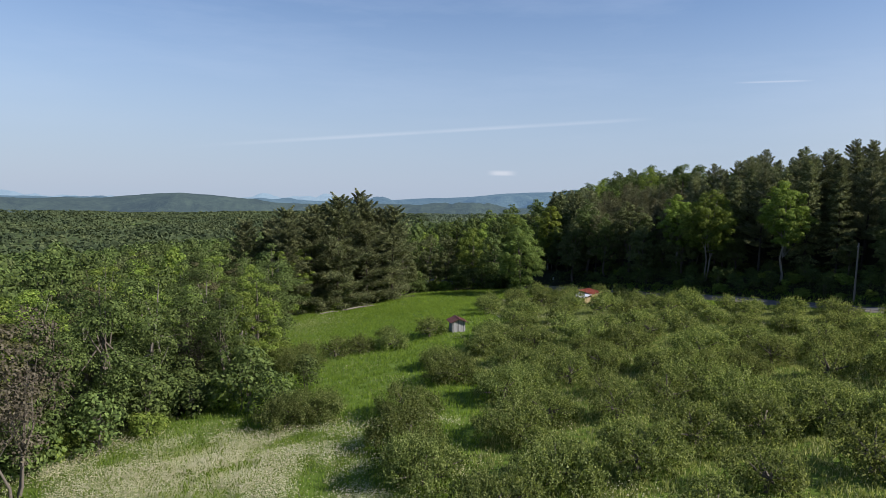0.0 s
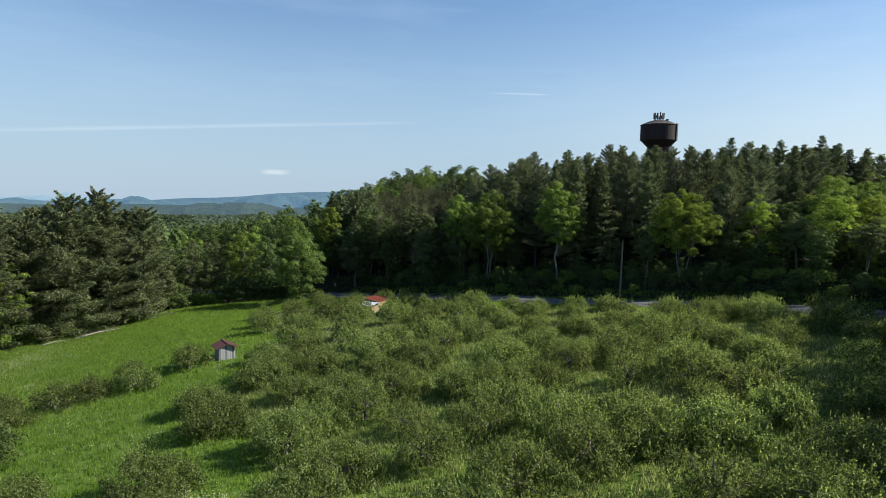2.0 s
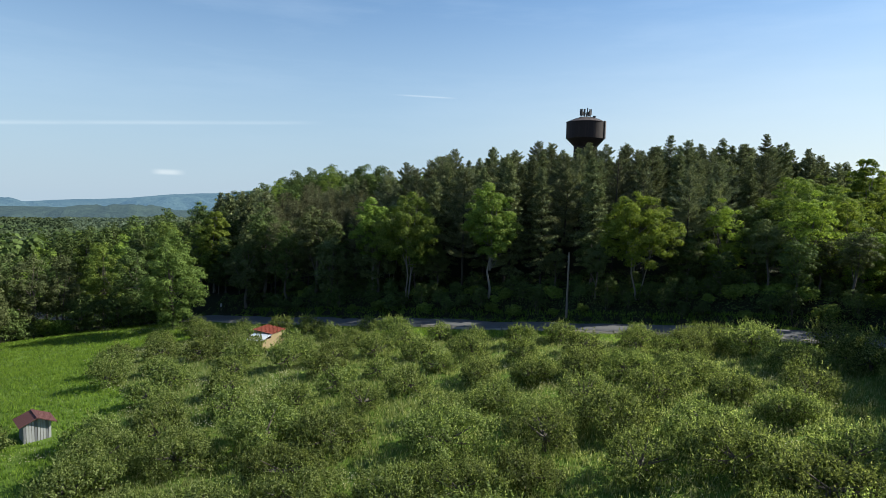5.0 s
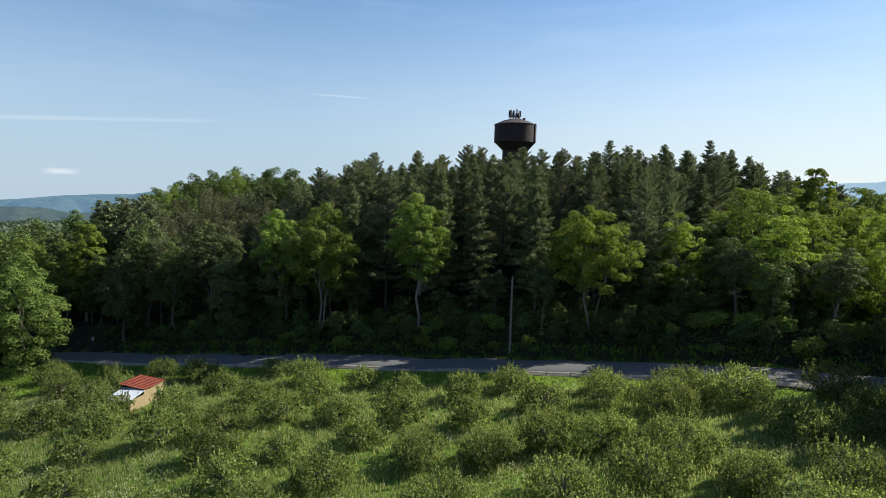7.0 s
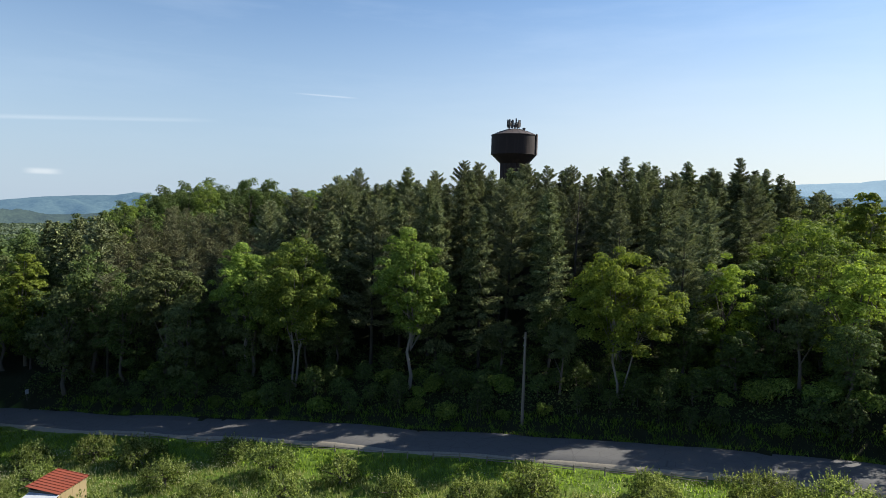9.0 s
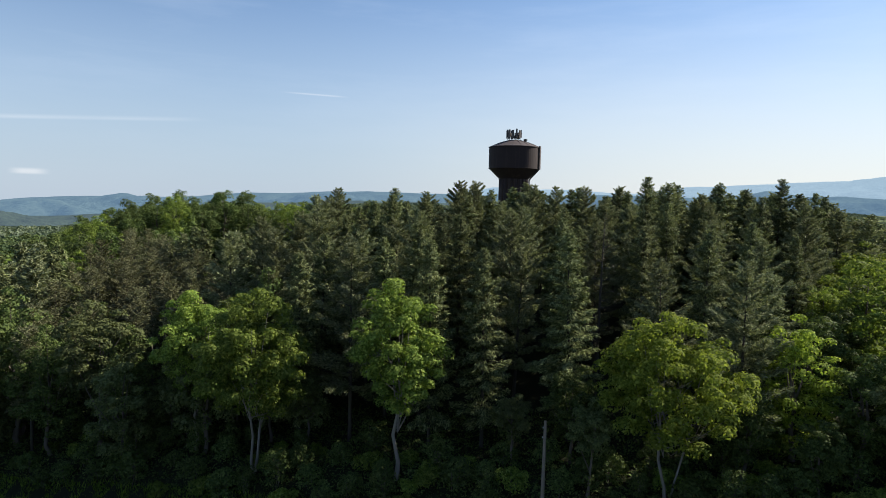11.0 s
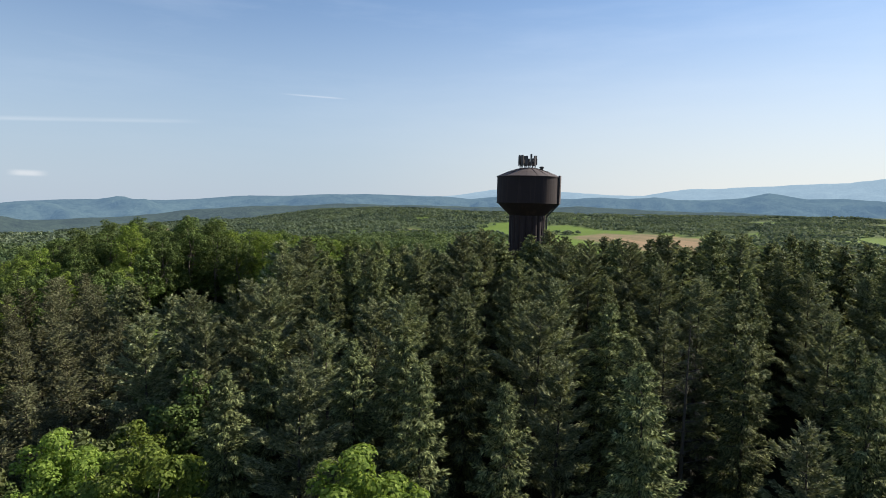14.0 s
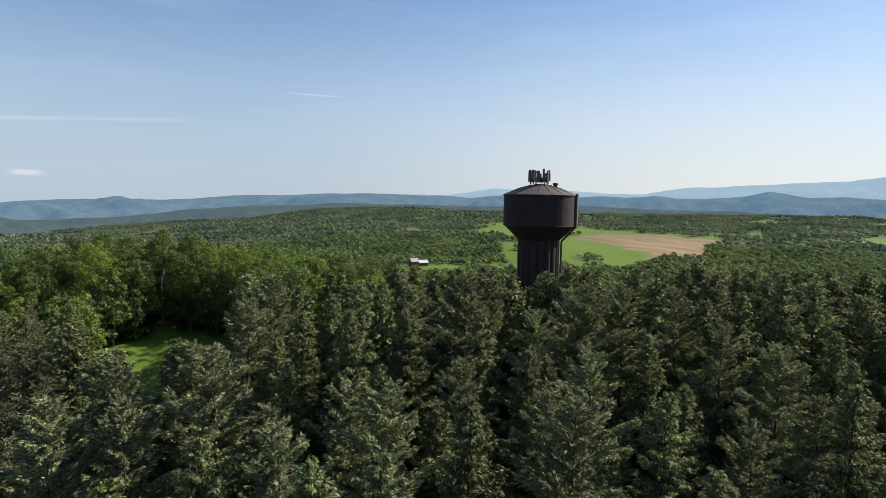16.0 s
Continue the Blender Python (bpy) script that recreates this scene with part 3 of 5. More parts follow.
def ribbon(line, offs, lift, name):
    """A strip along a line, draped over the land; offs: distances from the middle, lift: height over the land at the middle."""
    t = np.gradient(line, axis=0)
    t = unit(t)
    nrm = np.stack([-t[:, 1], t[:, 0]], 1)
    mid = land(line[:, 0], line[:, 1])
    rows = []
    for o, dz in zip(offs, lift):
        p = line + nrm * o
        rows.append(np.stack([p[:, 0], p[:, 1], mid + dz], 1))
    v = np.stack(rows, 1).reshape(-1, 3)
    n, k = len(line), len(offs)
    i = np.arange(n * k).reshape(n, k)
    f = np.stack([i[:-1, :-1], i[1:, :-1], i[1:, 1:], i[:-1, 1:]], -1).reshape(-1, 4)
    return mesh_np(name, v, f)


def asphalt_mat():
    m, nt, b, out = node_mat("worn_asphalt")
    fine, mid, big = noise_node(nt, 40, 4, 0.7), noise_node(nt, 1.2, 5, 0.65), noise_node(nt, 0.15, 3)
    vor = nt.nodes.new("ShaderNodeTexVoronoi")
    vor.feature = "DISTANCE_TO_EDGE"
    vor.inputs["Scale"].default_value = 0.55
    tc = nt.nodes.new("ShaderNodeTexCoord")
    nt.links.new(tc.outputs["Object"], vor.inputs["Vector"])
    crack = ramp_node(nt, vor.outputs["Distance"], [(0.0, (1, 1, 1)), (0.02, (0, 0, 0))])
    col = mix_node(nt, mid, (0.072, 0.071, 0.076), (0.125, 0.122, 0.124))
    col = mix_node(nt, math_node(nt, "MULTIPLY", big, 0.5), col, (0.085, 0.085, 0.088))
    col = mix_node(nt, math_node(nt, "MULTIPLY", fine, 0.35), col, (0.06, 0.06, 0.06))
    col = mix_node(nt, math_node(nt, "MULTIPLY", crack, 0.6), col, (0.035, 0.035, 0.035))
    nt.links.new(col, b.inputs["Base Color"])
    b.inputs["Roughness"].default_value = 0.9
    bump_node(nt, b, fine, 0.3, 0.01)
    return m


tagged(put("road", ribbon(ROAD_LINE, (-3.5, -3.1, -1.5, 0, 1.5, 3.1, 3.5), (-0.1, 0.2, 0.24, 0.27, 0.24, 0.2, -0.1), "road"), asphalt_mat()), "worn grey asphalt country road with patches and cracks", "road", kind="structure")
M_GRAVEL = rough_mat("shoulder_gravel", (0.16, 0.14, 0.115), (0.30, 0.27, 0.22), 12.0, 0.95, bump=0.8, dist=0.02)
tagged(put("shoulder", ribbon(ROAD_LINE, (-3.95, -3.6, -3.15), (-0.16, 0.13, 0.17), "shoulder"), M_GRAVEL), "narrow pale gravel shoulder beside the road", "road shoulder", kind="structure")
LANE_LINE = smooth_line([(27, 178), (31, 183), (34.5, 188)])


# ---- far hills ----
def hill_mat(name, haze_glow, strength, body):
    """Far wooded slopes, their haze put in as an even blue emission: stands of lighter and darker trees, and their fine
    grain.
    """
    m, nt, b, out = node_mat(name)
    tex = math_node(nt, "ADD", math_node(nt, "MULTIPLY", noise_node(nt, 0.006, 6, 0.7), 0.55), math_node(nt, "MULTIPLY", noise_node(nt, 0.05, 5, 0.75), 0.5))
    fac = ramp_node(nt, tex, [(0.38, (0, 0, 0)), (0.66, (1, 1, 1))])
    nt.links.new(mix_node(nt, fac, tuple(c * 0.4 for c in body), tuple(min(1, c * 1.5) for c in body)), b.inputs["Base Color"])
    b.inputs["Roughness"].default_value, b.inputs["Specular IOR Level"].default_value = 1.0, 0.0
    b.inputs["Emission Color"].default_value = (*haze_glow, 1)
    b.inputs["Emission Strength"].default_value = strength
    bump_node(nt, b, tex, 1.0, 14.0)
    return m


def ridge(name, dist, crest, rough, seed, material, label, a0=-75, a1=125):
    """A range of hills round the place: crest gives its height by bearing."""
    az = np.arange(a0, a1, 0.3)
    r = np.random.RandomState(seed)
    h = np.interp(az, [c[0] for c in crest], [c[1] for c in crest])
    for k in range(9):
        f = 0.10 * 1.75 ** k
        h = h + rough * 2.2 / 1.75 ** (k * 0.9) * np.sin(az * f * 3 + r.uniform(0, 6.28))
    rows = []
    for t in np.linspace(0, 1, 34):
        rad = dist - 1000 * (1 - t) + 60 * np.sin(az * 0.9 + 5 * t + seed) * (1 - t)
        px, py = HUB[0] + rad * np.sin(np.radians(az)), HUB[1] + rad * np.cos(np.radians(az))
        fold = 30 * wave(px, py, 900, seed) + 20 * np.abs(wave(px, py, 420, seed + 1)) + 9 * wave(px, py, 170, seed + 2) + 4 * wave(px, py, 70, seed + 3)
        zz = -125 + (h + 125) * (t ** 0.75) + min(1.0, 3.2 * (1 - t)) * min(1.0, 4 * t) * (1 - t) ** 0.5 * fold * 1.1
        rows.append(np.stack([px, py, zz], 1))
    back = rows[-1].copy()
    back[:, :2] = np.array(HUB) + (back[:, :2] - np.array(HUB)) * 1.02
    back[:, 2] = -130
    rows.append(back)
    v = np.stack(rows, 1).reshape(-1, 3)
    n, k = len(az), len(rows)
    i = np.arange(n * k).reshape(n, k)
    f = np.stack([i[:-1, :-1], i[:-1, 1:], i[1:, 1:], i[1:, :-1]], -1).reshape(-1, 4)
    return tagged(put(name, mesh_np(name, v, f), material, smooth=True), label, "hills", kind="structure")


# each range's emission colour stands for the haze before it, paler farther off
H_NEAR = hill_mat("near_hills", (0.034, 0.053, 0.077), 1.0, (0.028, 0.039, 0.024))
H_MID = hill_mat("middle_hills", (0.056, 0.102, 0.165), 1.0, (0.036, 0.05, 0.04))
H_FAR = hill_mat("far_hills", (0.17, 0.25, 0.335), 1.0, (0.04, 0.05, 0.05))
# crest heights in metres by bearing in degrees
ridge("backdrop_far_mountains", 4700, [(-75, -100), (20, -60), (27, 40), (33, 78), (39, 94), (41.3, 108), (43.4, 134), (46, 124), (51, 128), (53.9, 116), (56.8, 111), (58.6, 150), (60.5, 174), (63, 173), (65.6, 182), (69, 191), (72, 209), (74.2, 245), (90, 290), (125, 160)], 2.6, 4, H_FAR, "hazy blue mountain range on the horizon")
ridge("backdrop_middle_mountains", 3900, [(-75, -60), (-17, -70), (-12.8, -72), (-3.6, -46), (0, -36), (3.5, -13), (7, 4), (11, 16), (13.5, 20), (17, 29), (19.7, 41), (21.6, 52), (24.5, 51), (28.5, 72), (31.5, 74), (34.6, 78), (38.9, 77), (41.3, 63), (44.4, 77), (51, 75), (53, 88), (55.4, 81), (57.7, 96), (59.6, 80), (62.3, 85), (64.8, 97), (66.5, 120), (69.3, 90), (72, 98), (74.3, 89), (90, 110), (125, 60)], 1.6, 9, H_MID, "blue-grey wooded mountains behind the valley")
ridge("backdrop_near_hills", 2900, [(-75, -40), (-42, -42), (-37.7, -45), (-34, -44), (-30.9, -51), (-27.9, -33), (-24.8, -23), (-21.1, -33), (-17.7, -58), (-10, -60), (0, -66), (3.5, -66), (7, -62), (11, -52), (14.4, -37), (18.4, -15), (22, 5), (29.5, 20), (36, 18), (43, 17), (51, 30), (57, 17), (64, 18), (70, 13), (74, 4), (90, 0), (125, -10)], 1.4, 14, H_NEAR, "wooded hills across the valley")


# ---- far woods ----
def wood_spots(seed, r0, r1, a0, a1, count):
    rng = np.random.RandomState(seed)
    r = np.sqrt(rng.uniform(r0 * r0, r1 * r1, count))
    a = np.radians(rng.uniform(a0, a1, count))
    x, y = HUB[0] + r * np.sin(a), HUB[1] + r * np.cos(a)
    keep = ~open_land(x, y)
    x, y = x[keep], y[keep]
    return rng, x, y, land(x, y)


def far_woods(name, seed, r0, r1, a0, a1, count, wide, tall, cards, material, label, card=0.24):
    """Many distant trees in one mesh, each an uneven heap of leafy facets."""
    rng, x, y, z = wood_spots(seed, r0, r1, a0, a1, count)
    n = len(x)
    s = rng.uniform(0.75, 1.3, n)
    d = unit(rng.normal(size=(n, cards, 3)))
    d[..., 2] = np.abs(d[..., 2]) * 1.1 - 0.25
    rad = rng.uniform(0.7, 1.08, (n, cards, 1))
    pos = d * rad * np.array((wide / 2, wide / 2, tall * 0.42)) * s[:, None, None]
    pos = pos + np.stack([x, y, z + tall * 0.5 * s], 1)[:, None, :]
    v, f = leaf_cloud(rng, pos.reshape(-1, 3), d.reshape(-1, 3), wide * card, up=0.25, loose=0.4, slim=0.8)
    return tagged(put(name, mesh_np(name, v, f), material), label, "woodland", kind="stuff")


# leaf colours made paler and bluer with distance: haze painted into the foliage
M_FARWOOD = leaf_mat("hazed_far_foliage", (0.064, 0.096, 0.037), (0.105, 0.146, 0.055), (0.147, 0.192, 0.073), 0.28, 0.9, 0.012)
M_DISTANT = leaf_mat("hazed_distant_foliage", (0.074, 0.102, 0.064), (0.106, 0.14, 0.085), (0.138, 0.172, 0.104), 0.28, 0.95, 0.007)
far_woods("woodland_slope", 41, 235, 560, -62, 82, 4600, 9.0, 15.0, 50, M_WOOD_LEAF, "dense green broadleaf woods on the slope below the hill")
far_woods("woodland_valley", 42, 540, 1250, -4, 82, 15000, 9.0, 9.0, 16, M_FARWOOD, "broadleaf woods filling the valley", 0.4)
# a darker, duller leaf colour for the woods west of the hill
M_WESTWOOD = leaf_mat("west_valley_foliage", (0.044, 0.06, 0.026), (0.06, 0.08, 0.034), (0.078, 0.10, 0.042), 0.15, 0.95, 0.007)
far_woods("woodland_west", 44, 540, 2500, -60, -4, 19000, 9.5, 6.5, 8, M_WESTWOOD, "dull green woods across the western valley", 0.5)
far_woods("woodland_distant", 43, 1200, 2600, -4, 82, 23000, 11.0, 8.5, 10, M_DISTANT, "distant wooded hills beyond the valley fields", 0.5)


# ---- water tower ----
def lathe(bm, profile, sides=48, cx=0.0, cy=0.0):
    """A turned form round the z axis from (radius, z) pairs."""
    rings = [[bm.verts.new((cx + r * math.cos(6.28319 * k / sides), cy + r * math.sin(6.28319 * k / sides), z)) for k in range(sides)] for r, z in profile]
    for a, b in zip(rings, rings[1:]):
        for k in range(sides):
            bm.faces.new((a[k], a[(k + 1) % sides], b[(k + 1) % sides], b[k]))
    bm.faces.new(reversed(rings[0]))
    bm.faces.new(rings[-1])
    return bm


def box(bm, cx, cy, cz, sx, sy, sz, rz=0.0, bevel=0.0):
    made = bmesh.ops.create_cube(bm, size=1.0, matrix=Matrix.Translation((cx, cy, cz)) @ Matrix.Rotation(radians(rz), 4, "Z") @ Matrix.Diagonal((sx, sy, sz, 1)))
    if bevel:
        edges = list({e for v in made["verts"] for e in v.link_edges})
        bmesh.ops.bevel(bm, geom=edges, offset=bevel, segments=2, affect="EDGES")
    return bm


def rod(bm, a, b, r, sides=8):
    a, b = Vector(a), Vector(b)
    bmesh.ops.create_cone(bm, cap_ends=True, segments=sides, radius1=r, radius2=r, depth=(b - a).length, matrix=Matrix.Translation((a + b) / 2) @ (b - a).to_track_quat("Z", "Y").to_matrix().to_4x4())
    return bm


def rust_mat(name, a, b_col, streak, rough=0.6, metal=0.0):
    m, nt, b, out = node_mat(name)
    drip, big, fine = noise_node(nt, 1.6, 5, 0.6, (1, 1, 0.06)), noise_node(nt, 0.35, 4), noise_node(nt, 9, 6, 0.7)
    col = mix_node(nt, big, a, b_col)
    col = mix_node(nt, ramp_node(nt, drip, [(0.52, (0, 0, 0)), (0.7, (0.7, 0.7, 0.7))]), col, streak)
    col = mix_node(nt, math_node(nt, "MULTIPLY", fine, 0.3), col, (0.03, 0.02, 0.02))
    nt.links.new(col, b.inputs["Base Color"])
    b.inputs["Roughness"].default_value, b.inputs["Metallic"].default_value = rough, metal
    b.inputs["Specular IOR Level"].default_value = 0.3
    bump_node(nt, b, fine, 0.2, 0.02)
    return m


M_TANK = rust_mat("weathered_brown_steel", (0.017, 0.010, 0.011), (0.03, 0.019, 0.019), (0.06, 0.036, 0.032), 0.75)
M_TANK_ROOF = rust_mat("weathered_roof_steel", (0.06, 0.045, 0.044), (0.10, 0.08, 0.076), (0.14, 0.11, 0.10), 0.65)
M_DARK_METAL = rough_mat("dark_painted_metal", (0.03, 0.03, 0.032), (0.06, 0.06, 0.062), 3.0, 0.55)
M_ANTENNA = rough_mat("antenna_casing", (0.055, 0.045, 0.045), (0.10, 0.085, 0.083), 3.0, 0.5)
TOWER = (133.2, 174.9)


def build_tower():
    x, y = TOWER
    g = land1(x, y)
    t = tagged(empty("water_tower", x, y, g), "dark brown steel water tower with a fluted column above the spruces", "water tower")
    rim, base, neck, apex = 41.2 - g, 36.5 - g, 34.4 - g, 42.9 - g
    r, rc = 5.62, 3.22
    part("tank_shell", lathe(bmesh.new(), [(r - 0.25, base - 0.12), (r, base), (r, base + 0.12), (r - 0.04, base + 0.14), (r - 0.04, base + 1.7), (r - 0.034, base + 1.71), (r - 0.04, base + 1.72), (r - 0.04, base + 3.3), (r - 0.034, base + 3.31), (r - 0.04, base + 3.32), (r - 0.04, rim - 0.15), (r + 0.05, rim - 0.12), (r + 0.05, rim)], 64), M_TANK, t, smooth=False)
    part("tank_cone", lathe(bmesh.new(), [(rc, neck - 0.1), (rc + 0.1, neck), (r - 0.25, base - 0.1)], 64), M_TANK, t)
    bm = lathe(bmesh.new(), [(r + 0.08, rim), (r + 0.08, rim + 0.06), (r * 0.62, rim + 0.95), (r * 0.3, rim + 1.5), (0.5, apex), (0.3, apex + 0.02)], 64)
    part("roof", bm, M_TANK_ROOF, t, "lighter weathered steel cone roof")
    for k in range(18):
        a = 6.28319 * k / 18
        bm = bmesh.new()
        c, s = math.cos(a), math.sin(a)
        for (ra, za), (rb, zb) in (((r, rim + 0.08), (r * 0.62, rim + 0.99)), ((r * 0.62, rim + 0.99), (r * 0.3, rim + 1.54)), ((r * 0.3, rim + 1.54), (0.6, apex))):
            rod(bm, (ra * c, ra * s, za), (rb * c, rb * s, zb), 0.035, 5)
        part("roof_seam", bm, M_TANK, t)
    # fluted column: 18 rounded folds
    bm, n = bmesh.new(), 18 * 6
    rings = []
    for z in (-0.6, 0.0, (neck) * 0.5, neck - 1.2, neck + 0.05):
        ring = []
        for k in range(n):
            a = 6.28319 * k / n
            rr = rc - 0.2 + 0.24 * abs(math.sin(a * 9)) ** 0.6
            ring.append(bm.verts.new((rr * math.cos(a), rr * math.sin(a), z)))
        rings.append(ring)
    for a, b in zip(rings, rings[1:]):
        for k in range(n):
            bm.faces.new((a[k], a[(k + 1) % n], b[(k + 1) % n], b[k]))
    part("fluted_column", bm, M_TANK, t, "vertically fluted steel column")
    # cable tray and ladder on the side of the tank, towards the road's end
    way = math.radians(-62)
    c, s = math.cos(way), math.sin(way)
    bm = bmesh.new()
    box(bm, (r + 0.12) * c, (r + 0.12) * s, (rim + base) / 2 + 0.1, 0.3, 0.95, rim - base + 0.35, -62, 0.03)
    part("cable_tray", bm, M_TANK_ROOF, t)
    bm = bmesh.new()
    rod(bm, ((rc + 0.35) * c, (rc + 0.35) * s, 0), ((rc + 0.35) * c, (rc + 0.35) * s, neck - 0.2), 0.16)
    rod(bm, ((rc + 0.35) * c, (rc + 0.35) * s, neck - 0.2), ((r + 0.1) * c, (r + 0.1) * s, base), 0.16)
    part("riser_pipe", bm, M_DARK_METAL, t)
    # antenna frame on the roof
    hx, hy = math.cos(math.radians(-39)), math.sin(math.radians(-39))
    a = tagged(empty("antenna_array", x - 0.2 * hx, y - 0.2 * hy, g + apex - 0.1), "cluster of cellular antennas on a frame on the tower's roof", "antenna")
    bm = bmesh.new()
    for z in (0.45, 1.0):
        for k in range(12):
            p, q = 6.28319 * k / 12, 6.28319 * (k + 1) / 12
            rod(bm, (1.35 * math.cos(p), 1.35 * math.sin(p), z), (1.35 * math.cos(q), 1.35 * math.sin(q), z), 0.035, 5)
    for k in range(6):
        p = 6.28319 * k / 6
        rod(bm, (1.35 * math.cos(p), 1.35 * math.sin(p), -0.35), (1.35 * math.cos(p), 1.35 * math.sin(p), 1.1), 0.04, 6)
    part("ring_frame", bm, M_DARK_METAL, a)
    rng = random.Random(4)
    for k in range(12):
        p = 6.28319 * (k + 0.2) / 12
        c, s = math.cos(p), math.sin(p)
        tall = rng.choice((1.1, 1.4, 1.7, 1.9))
        z = 0.4 + tall / 2 + rng.uniform(0, 0.25)
        bm = bmesh.new()
        rod(bm, (1.4 * c, 1.4 * s, 0.1), (1.4 * c, 1.4 * s, z + tall * 0.45), 0.05, 6)
        part("mast", bm, M_DARK_METAL, a)
        bm = bmesh.new()
        box(bm, 1.6 * c, 1.6 * s, z, 0.2, rng.choice((0.32, 0.42, 0.5)), tall, math.degrees(p), 0.03)
        part("panel_antenna", bm, M_ANTENNA, a)
        bm = bmesh.new()
        box(bm, 1.12 * c, 1.12 * s, rng.uniform(0.6, 1.2), 0.26, 0.38, 0.6, math.degrees(p), 0.03)
        part("radio_unit", bm, M_ANTENNA, a)
    hatch = tagged(empty("roof_hatch", x + 2.35 * hx, y + 2.35 * hy, g + rim + 1.0), "dark round vent on the tower's roof", "roof vent")
    part("vent_pipe", lathe(bmesh.new(), [(0.3, -0.2), (0.3, 0.62)], 16), M_DARK_METAL, hatch)
    part("vent_cap", lathe(bmesh.new(), [(0.36, 0.62), (0.42, 0.66), (0.42, 0.88), (0.34, 0.95)], 16), M_DARK_METAL, hatch)


build_tower()

# ---- shed, shelter, pole, fence, sign, log ----
M_GREY_BOARD = rough_mat("weathered_grey_boards", (0.22, 0.22, 0.225), (0.40, 0.40, 0.41), 5.0, 0.9, (1, 1, 0.15), bump=0.4)
M_DULL_BOARD = rough_mat("dull_grey_boards", (0.10, 0.105, 0.115), (0.21, 0.21, 0.22), 5.0, 0.9, (1, 1, 0.15), bump=0.4)
M_RED_DARK = rough_mat("dark_red_roofing", (0.062, 0.023, 0.022), (0.115, 0.045, 0.04), 4.0, 0.75, (1, 1, 1))
M_RED_METAL = rust_mat("faded_red_metal_roof", (0.20, 0.042, 0.022), (0.27, 0.065, 0.034), (0.15, 0.045, 0.03), 0.65)
M_TAN = rough_mat("tan_plywood", (0.19, 0.145, 0.08), (0.28, 0.215, 0.12), 2.0, 0.85)
M_WHITE_SHEET = rough_mat("white_sheet_roof", (0.36, 0.38, 0.43), (0.52, 0.54, 0.58), 2.0, 0.55, bump=0.1)
M_POST = rough_mat("weathered_post_wood", (0.12, 0.10, 0.08), (0.26, 0.23, 0.19), 5.0, 0.9, (1, 1, 0.2))
M_POLE = rough_mat("pale_pole_wood", (0.13, 0.108, 0.088), (0.24, 0.205, 0.17), 4.0, 0.9, (1, 1, 0.1))


def build_shed():
    x, y = 2.7, 104.6
    z = land1(x, y)
    w, d, wall, peak = 2.3, 2.2, 1.8, 2.3
    s = tagged(empty("shed", x, y, z, 14), "small grey board shed with a dark red gable roof", "shed")
    n = 10
    for sy in (-1, 1):
        for k in range(n):
            bm = bmesh.new()
            cx = -w / 2 + (k + 0.5) * w / n
            top = wall + (peak - wall) * (1 - abs(cx) / (w / 2)) - 0.05
            box(bm, cx, sy * d / 2, (top - 0.1) / 2, w / n - 0.045, 0.035 + 0.012 * (k % 2), top + 0.1)
            part("board", bm, M_GREY_BOARD if k % 4 else M_DULL_BOARD, s)
    for sx in (-1, 1):
        for k in range(n):
            bm = bmesh.new()
            box(bm, sx * (w / 2 - 0.03), -d / 2 + (k + 0.5) * d / n, wall / 2 - 0.06, 0.035 + 0.012 * (k % 2), d / n - 0.02, wall + 0.1)
            part("board", bm, M_GREY_BOARD, s)
    bm = bmesh.new()
    box(bm, 0, 0, wall / 2, w - 0.16, d - 0.14, wall - 0.1)
    part("inner_wall", bm, M_POST, s)
    for sx in (-1, 1):
        bm = bmesh.new()
        run = w / 2 + 0.42
        ang = math.atan2(peak - wall, w / 2)
        m = Matrix.Translation((sx * run / 2, 0, peak + 0.04 - run / 2 * math.tan(ang))) @ Matrix.Rotation(sx * ang, 4, "Y") @ Matrix.Diagonal((run / math.cos(ang), d + 0.9, 0.06, 1))
        bmesh.ops.create_cube(bm, size=1, matrix=m)
        for k in range(8):
            m2 = m @ Matrix.Diagonal((1, 1 / (d + 0.9), 1 / 0.06, 1)) @ Matrix.Translation((0, -d / 2 - 0.4 + k * (d + 0.8) / 7, 0.04)) @ Matrix.Diagonal((1, 0.04, 0.03, 1))
            bmesh.ops.create_cube(bm, size=1, matrix=m2)
        part("roof_slope", bm, M_RED_DARK, s)
    bm = bmesh.new()
    box(bm, 0, 0, peak + 0.07, 0.22, d + 0.92, 0.05)
    part("ridge_cap", bm, M_RED_DARK, s)


